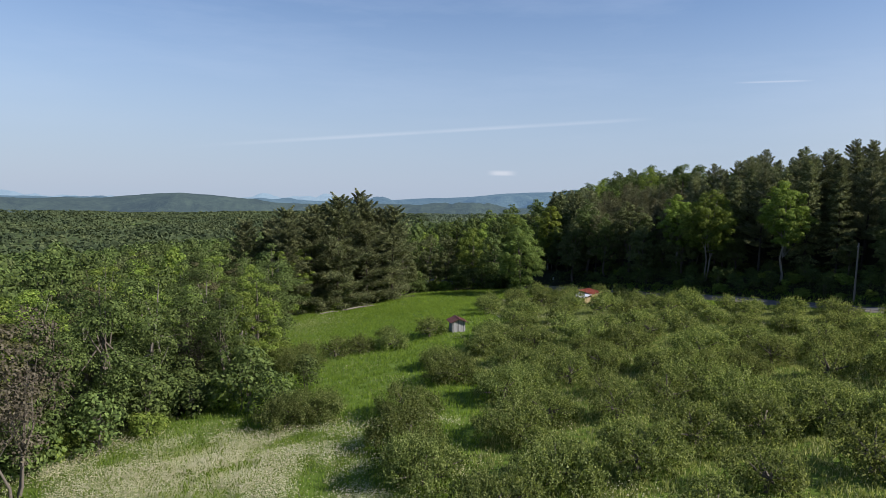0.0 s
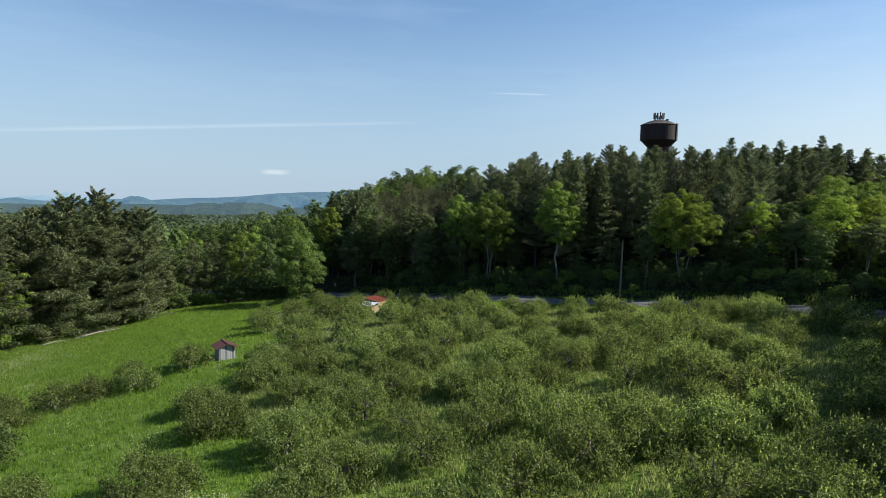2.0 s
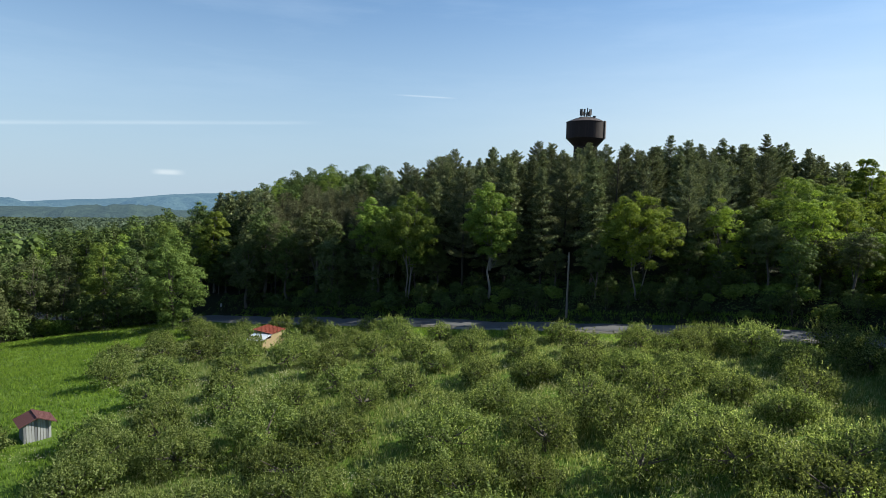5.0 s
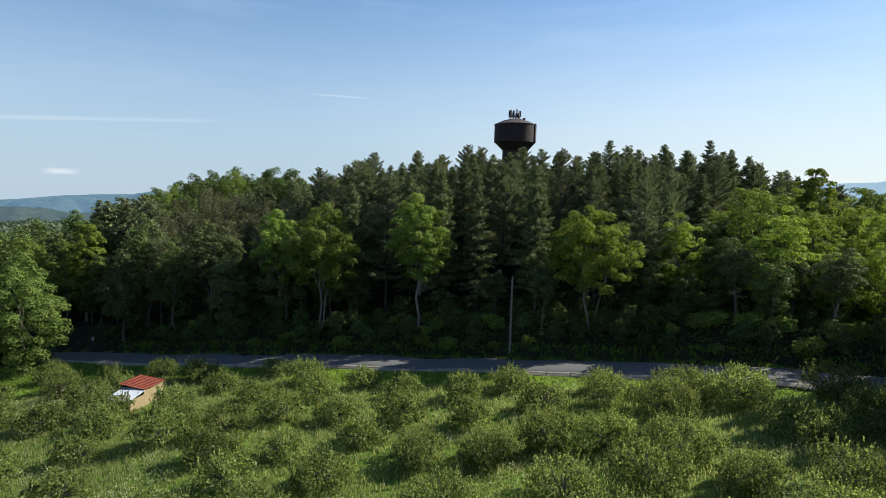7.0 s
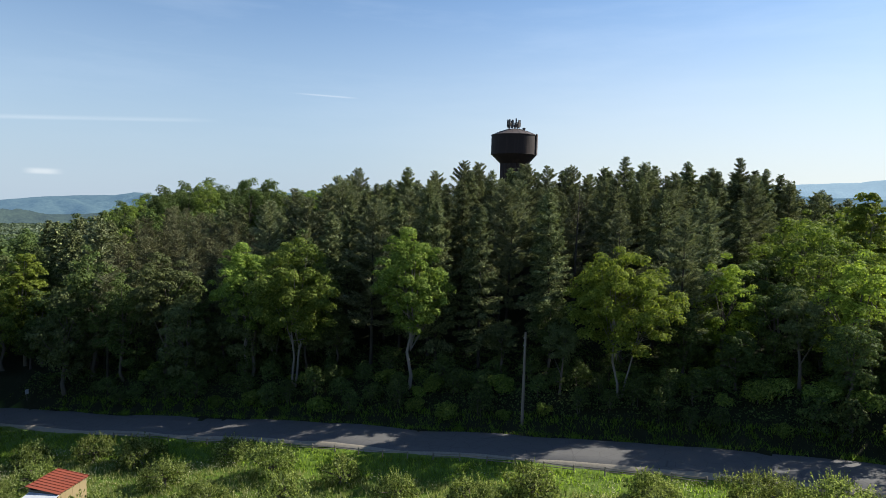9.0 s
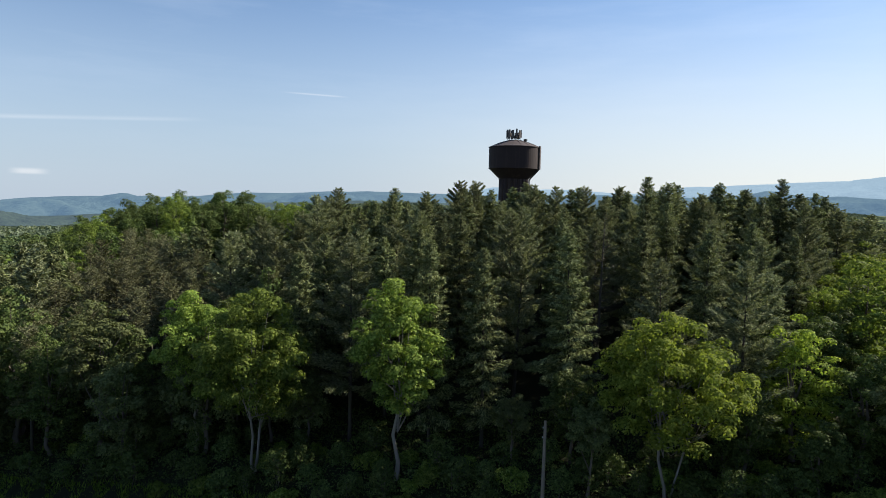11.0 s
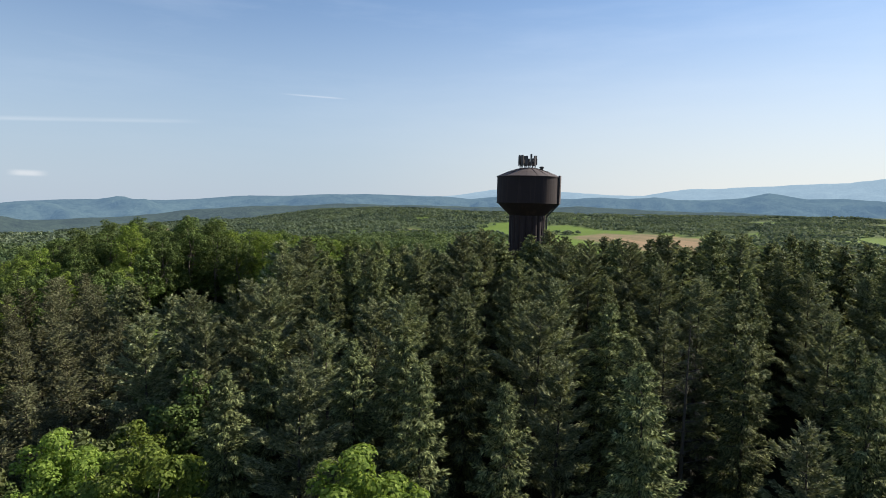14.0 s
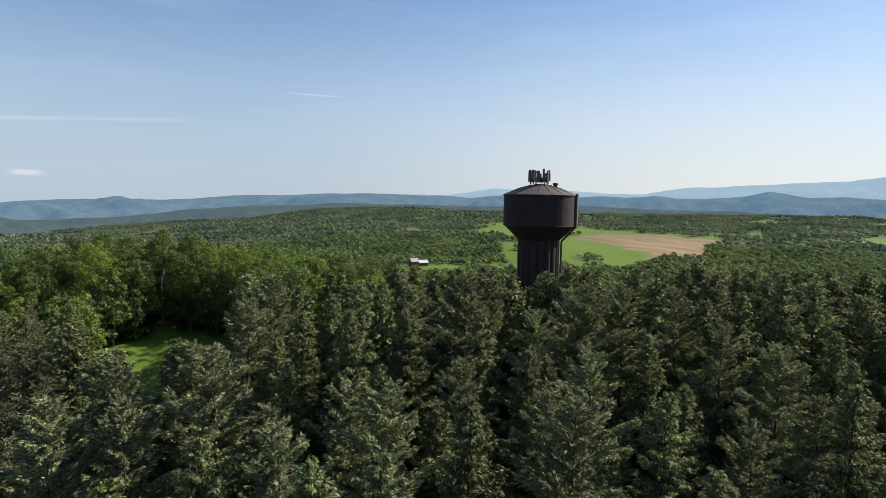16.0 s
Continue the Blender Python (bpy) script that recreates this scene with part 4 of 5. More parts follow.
def build_shelter():
    x, y = 31.45, 130.7
    z = land1(x, y) - 0.05
    w, d = 3.75, 2.95
    s = tagged(empty("shelter", x, y, z, 44), "tan plywood shelter with a red metal roof in the orchard", "shelter")
    # local x runs along the eaves, local -y is the low side towards the sun
    def tall(yy):
        return 2.05 + (yy + d / 2) / d * 0.38
    for sy, name in ((-1, "eaves_wall"), (1, "back_wall")):
        h = tall(sy * d / 2)
        for k in range(4):
            bm = bmesh.new()
            box(bm, -w / 2 + (k + 0.5) * w / 4, sy * d / 2, h / 2 - 0.25, w / 4 - 0.012, 0.04, h + 0.42)
            part(name, bm, M_TAN, s)
    bm = bmesh.new()
    box(bm, w / 2 - 0.03, 0, 0.85, 0.04, d - 0.08, 2.5)
    part("end_wall", bm, M_TAN, s)
    for px in (-w / 2 + 0.06, w / 2 - 0.12):
        for py in (-d / 2 + 0.1, d / 2 - 0.1):
            bm = bmesh.new()
            box(bm, px, py, tall(py) / 2 - 0.2, 0.1, 0.1, tall(py) + 0.3)
            part("post", bm, M_POST, s)
    bm = bmesh.new()
    box(bm, -w / 2 + 0.06, 0, tall(0) - 0.12, 0.06, d - 0.3, 0.16)
    part("lintel", bm, M_POST, s)
    tilt = math.atan2(0.38, d)
    rw = w + 0.3
    for k in range(9):
        bm = bmesh.new()
        m = Matrix.Translation((-rw / 2 + (k + 0.5) * rw / 9, 0, tall(0) + 0.13)) @ Matrix.Rotation(tilt, 4, "X")
        bmesh.ops.create_cube(bm, size=1, matrix=m @ Matrix.Diagonal((rw / 9 - 0.02, d + 0.5, 0.03, 1)))
        bmesh.ops.create_cube(bm, size=1, matrix=m @ Matrix.Translation((rw / 18 - 0.02, 0, 0.035)) @ Matrix.Diagonal((0.05, d + 0.5, 0.05, 1)))
        part("roof_panel", bm, M_RED_METAL, s)
    for k in range(8):
        bm = bmesh.new()
        box(bm, -w / 2 + 0.15 + k * (w - 0.3) / 7, -d / 2 - 0.08, tall(-d / 2) + 0.04, 0.06, 0.3, 0.12)
        part("rafter_tail", bm, M_POST, s)
    # low lean-to with a white roof at the open end
    l = tagged(empty("lean_to", x, y, z + 0.1, 44), "low lean-to with a white sheet roof beside the shelter", "lean-to")
    bm = bmesh.new()
    tip = Matrix.Translation((-w / 2 - 1.45, -0.15, 1.72)) @ Matrix.Rotation(radians(-9), 4, "Y")
    for k in range(3):
        bmesh.ops.create_cube(bm, size=1, matrix=tip @ Matrix.Translation((0, -1.02 + 1.02 * k, 0.01 * (k % 2))) @ Matrix.Diagonal((2.85, 1.03, 0.04, 1)))
    part("sheet_roof", bm, M_WHITE_SHEET, l)
    bm = bmesh.new()
    box(bm, -w / 2 - 1.3, -d / 2 - 0.02, 0.55, 2.5, 0.04, 1.75)
    part("side_board", bm, M_TAN, l)
    for px, py in ((-w / 2 - 2.65, -1.4), (-w / 2 - 2.65, 1.1), (-w / 2 - 0.12, 1.1)):
        bm = bmesh.new()
        box(bm, px, py, 0.7, 0.09, 0.09, 1.75 if px < -w / 2 - 1 else 2.2)
        part("post", bm, M_POST, l)


def build_pole():
    x, y = 75.7, 112.9
    z = land1(x, y)
    p = tagged(empty("utility_pole", x, y, z), "pale weathered wooden utility pole beside the road", "utility pole")
    v, f = tube([(0, 0, -0.5), (0, 0, 3), (0.02, 0, 7), (0.05, 0, 9.85 - z)], [0.19, 0.175, 0.15, 0.125], 12)
    put("shaft", mesh_np("shaft", v, f), M_POLE, p, smooth=True)
    for k, zz in enumerate((9.1 - z, 8.2 - z)):
        bm = bmesh.new()
        rod(bm, (0.04, 0, zz), (0.04, 0.22, zz + 0.05), 0.03, 6)
        part("insulator", lathe(bm, [(0.03, zz), (0.06, zz + 0.03), (0.05, zz + 0.15)], 10, 0.04, 0.22), M_WHITE_SHEET, p)


def build_fence():
    f = tagged(empty("fence", 70, 102, land1(70, 102)), "low weathered post-and-rail fence along the road's grass verge", "fence")
    base = Vector((70, 102, land1(70, 102)))
    t = unit(np.gradient(ROAD_LINE, axis=0))
    line = ROAD_LINE - np.stack([-t[:, 1], t[:, 0]], 1) * 5.0
    keep = (line[:, 1] < 150) & (line[:, 1] > 76)
    line = line[keep]
    seg = np.concatenate([[0], np.cumsum(np.linalg.norm(np.diff(line, axis=0), axis=1))])
    rng = random.Random(8)
    last = None
    s = 0.0
    while s < seg[-1]:
        x, y = np.interp(s, seg, line[:, 0]), np.interp(s, seg, line[:, 1])
        z = land1(x, y)
        top = Vector((x, y, z)) - base
        bm = bmesh.new()
        box(bm, top.x, top.y, top.z + 0.32, 0.12, 0.12, 1.0, rng.uniform(0, 40), 0.015)
        part("post", bm, M_POST, f)
        if last is not None and rng.random() > 0.12:
            for hgt in (0.68, 0.36):
                if hgt < 0.5 and rng.random() < 0.3:
                    continue
                bm = bmesh.new()
                sag = rng.uniform(-0.1, 0.03)
                rod(bm, last + Vector((0, 0, hgt)), top + Vector((0, 0, hgt + sag)), 0.045, 6)
                part("rail", bm, M_POST, f)
        last = top
        s += 2.9


def build_small():
    x, y = 32.5, 180.5
    z = land1(x, y)
    s = tagged(empty("road_sign", x, y, z), "small pale sign on a post by the lane", "sign")
    bm = bmesh.new()
    rod(bm, (0, 0, -0.2), (0, 0, 1.6), 0.045)
    part("post", bm, M_POST, s)
    bm = bmesh.new()
    box(bm, 0, -0.06, 1.75, 0.6, 0.03, 0.75, 35, 0.01)
    part("panel", bm, M_WHITE_SHEET, s)
    for (x0, y0), (x1, y1), r in (((-25, 152), (-17.5, 158.5), 0.2), ((-30, 147.5), (-25.5, 151), 0.14)):
        z0, z1 = land1(x0, y0), land1(x1, y1)
        lg = tagged(empty("fallen_log", x0, y0, z0), "pale fallen tree trunk lying in the meadow's edge", "log")
        v, f = tube([(0, 0, r * 0.8), ((x1 - x0) * 0.5, (y1 - y0) * 0.5 + 0.3, (z1 - z0) * 0.5 + r + 0.15), (x1 - x0, y1 - y0, z1 - z0 + r)], [r, r * 0.8, r * 0.4], 9)
        put("trunk", mesh_np("trunk", v, f), M_PALE_BARK, lg, smooth=True)
        v, f = tube([((x1 - x0) * 0.6, (y1 - y0) * 0.6, (z1 - z0) * 0.6 + 0.2), ((x1 - x0) * 0.75 + 0.4, (y1 - y0) * 0.75 - 0.6, (z1 - z0) * 0.75 + 1.0)], [r * 0.35, r * 0.1], 6)
        put("branch_stub", mesh_np("branch_stub", v, f), M_PALE_BARK, lg, smooth=True)


build_shed()
build_shelter()
build_pole()
build_fence()
build_small()


def build_barn():
    r, az = 905.0, radians(36.8)
    x, y = HUB[0] + r * math.sin(az), HUB[1] + r * math.cos(az)
    z = land1(x, y)
    b = tagged(empty("barn", x, y, z, -12), "red-brown barn with pale metal roofs in the valley", "barn")
    M_BARN = rough_mat("barn_boards", (0.12, 0.045, 0.035), (0.19, 0.08, 0.06), 2.0, 0.9)
    for cx, w, d, h, pk, name in ((-7.5, 12.0, 11.0, 7.0, 11.5, "main"), (6.5, 15.0, 9.0, 5.0, 8.5, "wing")):
        bm = bmesh.new()
        box(bm, cx, 0, h / 2 - 1, w, d, h + 2)
        part("wall", bm, M_BARN, b)
        for sy in (-1, 1):
            ang = math.atan2(pk - h, d / 2)
            bm = bmesh.new()
            bmesh.ops.create_cube(bm, size=1, matrix=Matrix.Translation((cx, sy * d / 4, (h + pk) / 2 + 0.2)) @ Matrix.Rotation(-sy * ang, 4, "X") @ Matrix.Diagonal((w + 1, d / 2 / math.cos(ang) + 0.8, 0.25, 1)))
            part("roof", bm, M_WHITE_SHEET if name == "wing" else M_GREY_BOARD, b)
        bm = bmesh.new()
        v = [bm.verts.new(p) for p in ((cx - w / 2, -d / 2, h), (cx - w / 2, d / 2, h), (cx - w / 2, 0, pk), (cx + w / 2, -d / 2, h), (cx + w / 2, d / 2, h), (cx + w / 2, 0, pk))]
        bm.faces.new((v[0], v[1], v[2]))
        bm.faces.new((v[5], v[4], v[3]))
        part("gable", bm, M_BARN, b)
    for k in range(4):
        bm = bmesh.new()
        box(bm, 1.2 + 3.3 * k, -4.52, 2.4, 1.6, 0.1, 1.8)
        part("window", bm, M_DARK_METAL, b)


build_barn()

# ---- orchard ----
rng_o = np.random.RandomState(17)
APPLES = [make_apple("apple_tree", 100 + k, h, w, n, s, label=lab) for k, (h, w, n, s, lab) in enumerate((
    (3.4, 6.9, 10500, 0.18, "old spreading apple tree in full leaf"), (3.1, 6.4, 9500, 0.18, "bushy apple tree with upright shoots"),
    (3.8, 6.6, 10500, 0.18, "tall unpruned apple tree with grey-green leaves"), (2.8, 6.0, 8500, 0.18, "small dense apple tree in long grass"),
    (3.3, 7.6, 11000, 0.18, "wide tangled apple tree with crooked limbs"), (3.5, 5.4, 5000, 0.17, "thin gappy apple tree with bare limbs")))]
FAR_APPLES = [make_apple("apple_tree", 110 + k, h, w, n, s, label=lab) for k, (h, w, n, s, lab) in enumerate((
    (3.3, 5.6, 4000, 0.23, "old spreading apple tree near the road"), (2.9, 5.2, 3600, 0.23, "low bushy apple tree near the road"),
    (3.6, 5.4, 3900, 0.23, "unpruned apple tree near the road"), (3.0, 4.6, 2300, 0.23, "thin apple tree with crooked limbs")))]
NEAR_TREES = [(-1.2, 44.0), (-2.7, 52.0), (-13.0, 62.0), (-20.0, 84.5), (-7.5, 96.5), (34.3, 37.0), (21.4, 38.7), (29.2, 40.2), (8.3, 42.1), (-1.6, 46.2), (37.0, 47.4), (20.4, 48.0), (45.1, 49.1), (32.7, 50.0), (6.4, 52.1), (41.6, 53.4), (35.2, 56.2), (16.5, 56.3), (53.3, 56.9), (22.3, 59.6), (-3.4, 61.0), (-14.5, 61.3), (17.1, 63.2), (6.8, 64.0), (58.5, 64.2), (41.5, 64.6), (63.8, 65.9), (50.1, 66.1), (9.5, 67.8), (34.5, 68.7), (14.9, 69.3), (29.5, 69.5), (59.7, 70.5), (25.4, 71.1), (71.6, 71.8), (39.5, 72.6), (1.7, 73.1), (81.7, 73.6), (55.0, 75.6), (42.3, 76.8), (9.5, 78.7), (75.8, 79.8), (-0.1, 81.0)]
FAR_TREES = [(58.9, 82.8), (74.8, 85.0), (55.8, 86.5), (6.7, 86.6), (20.8, 88.0), (66.9, 88.7), (-21.3, 90.1), (31.1, 90.8), (45.2, 91.3), (8.0, 91.6), (70.0, 92.2), (53.0, 94.1), (-16.4, 94.5), (-12.9, 96.1), (63.4, 99.6), (37.0, 100.5), (58.0, 101.3), (-2.0, 102.4), (20.5, 104.6), (-8.9, 100.6), (45.3, 105.9), (55.2, 108.3), (47.2, 115.3), (53.6, 115.9), (33.0, 116.7), (9.1, 120.2), (25.5, 121.1), (27.2, 125.6), (26.0, 133.5), (40.5, 128.5), (48.1, 129.7), (39.6, 136.7), (30.6, 146.4), (17.2, 148.4), (24.3, 156.9)]
ORCHARD = [(10, 18), (62, 18), (82, 40), (83, 70), (72, 90), (46, 130), (30, 150), (14, 152), (8, 128), (12, 110), (2, 88), (6, 70), (4, 55), (2, 40)]


def in_orchard(x, y):
    keep = polygon_mask(x, y, ORCHARD) & (road_side(x, y) < -11)
    lanes = (np.abs((x - 12.0) - 0.0 * y) < 1.5) & (y < 75)
    clear = (np.hypot(x - 3, y - 104.6) > 5) & (np.hypot(x - 31.4, y - 130.7) > 5.2) & (np.hypot(x - 35, y - 127) > 4.5)
    glade = (np.hypot(x - 46, y - 83) > 4) & (np.hypot(x - 66, y - 78) > 5) & (np.hypot(x - 25, y - 44) > 4)
    return keep & ~lanes & clear & glade


placed = NEAR_TREES + FAR_TREES
# trees never in view, added so that their shade falls across the orchard
UNSEEN_SHADE_TREES = [(74, 38, 1.15), (79, 43, 1.2), (84, 49, 1.2), (88, 56, 1.1), (69, 32, 1.1), (85, 38, 1.25), (91, 63, 0.95), (78, 33, 1.2), (91, 47, 1.2), (93, 57, 1.1), (66, 44, 1.1), (70, 50, 1.1), (61, 38, 1.05), (57, 32, 1.05), (53, 27, 1.0)]
placed = [q for q in placed if min(math.hypot(q[0] - t[0], q[1] - t[1]) for t in UNSEEN_SHADE_TREES) > 6]
every = placed + scatter(rng_o, in_orchard, (-25, 15, 90, 155), 5.8, 6000, placed + UNSEEN_SHADE_TREES)
plant(APPLES, [q for q in every if q[1] < 92], rng_o, (0.9, 1.15))
plant(FAR_APPLES, [q for q in every if q[1] >= 92], rng_o, (0.82, 1.1))

# ---- woods on the hill ----
rng_w = np.random.RandomState(23)


def wood_side(x, y, a, b):
    d = road_side(x, y)
    return (d > a) & (d < b)


def near_end(x, y):
    """The stretch of wood that is passed close by."""
    return (np.hypot(x - 90, y - 132) < 52) & (road_side(x, y) < 58)


MAPLES = [
    make_deciduous("maple", 201, 19.0, 12.4, M_MAPLE, M_PALE_BARK, 26000, 0.3, 0.26, "tall round-crowned maple in fresh green leaf at the wood's edge", 2, trunk_r=0.2, n=190, plump=0.56, split=True, squash=0.75),
    make_deciduous("maple", 202, 19.6, 10.8, M_MAPLE, M_PALE_BARK, 23000, 0.3, 0.28, "upright maple in fresh green leaf on a pale trunk", trunk_r=0.2, n=180, plump=0.58, split=True, squash=0.75),
    make_deciduous("maple", 203, 17.5, 14.0, M_LIME, M_PALE_BARK, 27000, 0.31, 0.22, "broad yellow-green maple with spreading stems", 4, trunk_r=0.2, n=230, plump=0.5, split=True, squash=0.75),
]
for ob, (x, y, s) in zip(MAPLES, ((60.6, 142.2, 1.12), (70.4, 128.3, 1.1), (84.0, 105.6, 1.0))):
    ob.matrix_basis = pose(x, y, land1(x, y) - 0.1, 0, 0, 40 * s) @ Matrix.Scale(s, 4)
for x, y, k, turn, ob in ((64.0, 156.5, 0.9, 190, MAPLES[0]), (57.5, 152.0, 1.05, 75, MAPLES[1])):
    m = pose(x, y, land1(x, y) - 0.1, 0, 0, turn) @ Matrix.Scale(k, 4)
    copy_thing(ob, m).matrix_basis = m
LIME_TREE = make_deciduous("tall_broadleaf", 204, 19.5, 9.0, M_LIME, M_PALE_BARK, 11000, 0.4, 0.2, "tall bright green tree above the belt by the road", n=150, plump=0.6, squash=0.8)
LIME_TREE.matrix_basis = pose(135.4, 98.8, land1(135.4, 98.8) - 0.1, 0, 0, 20) @ Matrix.Scale((28.7 - land1(135.4, 98.8)) / 19.5, 4)

SPRUCES = [make_conifer("spruce", 300 + k, h, w, M_SPRUCE, n, lo, dr, 0.43, rg, lab, shape=0.64, gap=0.36, slim=0.27) for k, (h, w, n, lo, dr, rg, lab) in enumerate((
    (24.0, 7.8, 27000, 0.16, 0.40, 0.24, "tall dark green spruce with drooping boughs"), (23.0, 7.4, 25000, 0.18, 0.34, 0.26, "pointed dark spruce in the plantation"),
    (25.0, 8.2, 28000, 0.2, 0.38, 0.26, "tall full spruce above its neighbours"), (22.0, 7.0, 23000, 0.16, 0.32, 0.26, "smaller pointed spruce among taller ones")))]
PINES = [make_conifer("white_pine", 320 + k, h, w, M_PINE, n, lo, 0.05, 0.43, rg, lab, shape=0.66, flat=0.9, gap=0.85, slim=0.27) for k, (h, w, n, lo, rg, lab) in enumerate((
    (24.5, 10.2, 26000, 0.3, 0.36, "grey-green white pine with open layered boughs"), (23.0, 9.4, 24000, 0.32, 0.4, "ragged white pine with upswept boughs"), (25.5, 10.8, 27000, 0.3, 0.36, "tall white pine with broad flat boughs")))]
DEEP = [make_conifer("spruce", 340 + k, h, w, lf, 7500, 0.3, dr, 0.66, 0.22, lab, shape=sh, flat=fl, gap=0.45, slim=0.44) for k, (h, w, lf, dr, sh, fl, lab) in enumerate((
    (24, 8.6, M_SPRUCE, 0.36, 0.62, 0, "dark green spruce deep in the plantation"), (23, 8.0, M_SPRUCE, 0.36, 0.6, 0, "spruce deep in the plantation"), (25, 8.8, M_SPRUCE, 0.4, 0.64, 0, "tall spruce deep in the plantation"), (24, 9.8, M_PINE, 0.06, 0.6, 0.9, "grey-green pine deep in the plantation")))]
BACK = [make_conifer("hill_spruce", 345 + k, h, w, lf, 3600, 0.3, dr, 0.95, 0.22, lab, shape=sh, flat=fl, gap=0.55, slim=0.44) for k, (h, w, lf, dr, sh, fl, lab) in enumerate((
    (24, 8.8, M_SPRUCE, 0.36, 0.6, 0, "dark spruce on the far side of the hill"), (23, 8.2, M_SPRUCE, 0.36, 0.6, 0, "pointed spruce on the far side of the hill"), (24, 9.8, M_PINE, 0.06, 0.6, 0.9, "grey-green pine on the far side of the hill")))]
RED_PINES = [make_conifer("red_pine", 350 + k, h, w, M_RED_PINE, 5500, 0.35, 0.02, 0.5, 0.3, "olive-grey pine in a close even stand", shape=0.5, flat=0.9, gap=0.6) for k, (h, w) in enumerate(((20, 6.5), (19, 6.0)))]
EDGE = [make_deciduous("edge_tree", 360 + k, h, w, lf, M_BARK, 9500, 0.31, lo, lab, round_top=0.7, n=110, plump=0.72, squash=0.7) for k, (h, w, lf, lo, lab) in enumerate((
    (14.5, 9.0, M_WOOD_LEAF, 0.15, "leafy broadleaf tree at the wood's edge"), (12.0, 8.0, M_WOOD_LEAF, 0.12, "bushy green tree at the wood's edge"), (16.0, 8.5, M_OLIVE, 0.35, "olive-leaved tree on a bare trunk"), (13.5, 9.0, M_OLIVE, 0.15, "olive-green spreading broadleaf tree")))]
WOODS = [make_deciduous("broadleaf_tree", 370 + k, h, w, lf, M_BARK, 3600, 0.58, 0.0, lab, round_top=0.7, n=80, plump=0.8) for k, (h, w, lf, lab) in enumerate((
    (18, 10, M_WOOD_LEAF, "dark green broadleaf woodland tree"), (16, 9, M_MAPLE, "fresh green broadleaf woodland tree"), (17, 9.5, M_OLIVE, "olive-green broadleaf woodland tree"), (19, 11, M_WOOD_LEAF, "tall full-crowned woodland tree")))]
SHRUBS = [make_deciduous("shrub", 380 + k, h, w, lf, M_BARK, 1500, 0.23, 0.0, lab, 3, "shrub", trunk_r=0.07) for k, (h, w, lf, lab) in enumerate((
    (2.6, 3.4, M_WOOD_LEAF, "dark leafy shrub under the wood's edge"), (3.6, 3.6, M_WOOD_LEAF, "tall shrub under the wood's edge"), (1.8, 3.0, M_MAPLE, "low green shrub on the road bank")))]

for x, y, k, turn, ob in ((48.9, 163.1, 1.25, 30, EDGE[2]), (41.5, 176.0, 1.35, 120, EDGE[0]), (33.5, 196.0, 1.1, 200, LIME_TREE), (51.5, 170.0, 1.2, 260, EDGE[3])):
    m = pose(x, y, land1(x, y) - 0.1, 0, 0, turn) @ Matrix.Scale(k, 4)
    copy_thing(ob, m).matrix_basis = m
BARE = make_conifer("bare_spruce", 390, 23.5, 5.5, M_DEAD, 1500, 0.2, 0.3, 0.45, 0.4, "dead grey spruce with bare twigs among the living ones", shape=0.7, gap=0.5, slim=0.14)
BARE.matrix_basis = pose(92.5, 120.3, land1(92.5, 120.3) - 0.1, 1, 1, 40)
TOWER_CLEAR = 5.5
heroes = [(60.6, 142.2), (70.4, 128.3), (84.0, 105.6), (64.0, 156.5), (57.5, 152.0), (48.9, 163.1), (41.5, 176.0), (51.5, 170.0)]


def olive_stand(x, y):
    return polygon_mask(x, y, [(40, 172), (64, 160), (72, 176), (72, 215), (80, 250), (60, 240), (48, 200)])


def broad_right(x, y):
    """The broadleaf belt south of the spruces."""
    return (y < 101 + 0.25 * np.clip(np.asarray(x) - 97, 0, 40)) & (x > 80) & (road_side(x, y) < 95)


def crest_part(x, y):
    r, az = polar(x, y)
    return (az > 17) & (az < 33.5) & (r > 112 - 0.6 * (az - 17)) & (r < 190)


def hill_inside(x, y):
    return wood_side(x, y, 15.5, 140) & ~crest_part(x, y) & (np.hypot(x - TOWER[0], y - TOWER[1]) > TOWER_CLEAR) & ~polygon_mask(x, y, CLEARING) & (polar(x, y)[0] < 190) & (y > 40)


spots = scatter(rng_w, lambda x, y: hill_inside(x, y) & ~olive_stand(x, y) & ~broad_right(x, y) & (y < 232), (40, 45, 240, 240), 5.3, 20000, heroes)
spots = [q for q in spots if min(math.hypot(q[0] - h[0] + 1, q[1] - h[1]) for h in heroes) > 7]
spots += scatter(rng_w, lambda x, y: hill_inside(x, y) & ~broad_right(x, y) & (road_side(x, y) > 48) & (y > 88) & (y < 142) & (x < 185), (110, 85, 190, 145), 4.3, 3000, spots)
close = [s for s in spots if near_end(*s)]
deep = [s for s in spots if not near_end(*s)]
pick = rng_w.random(len(close)) < 0.45


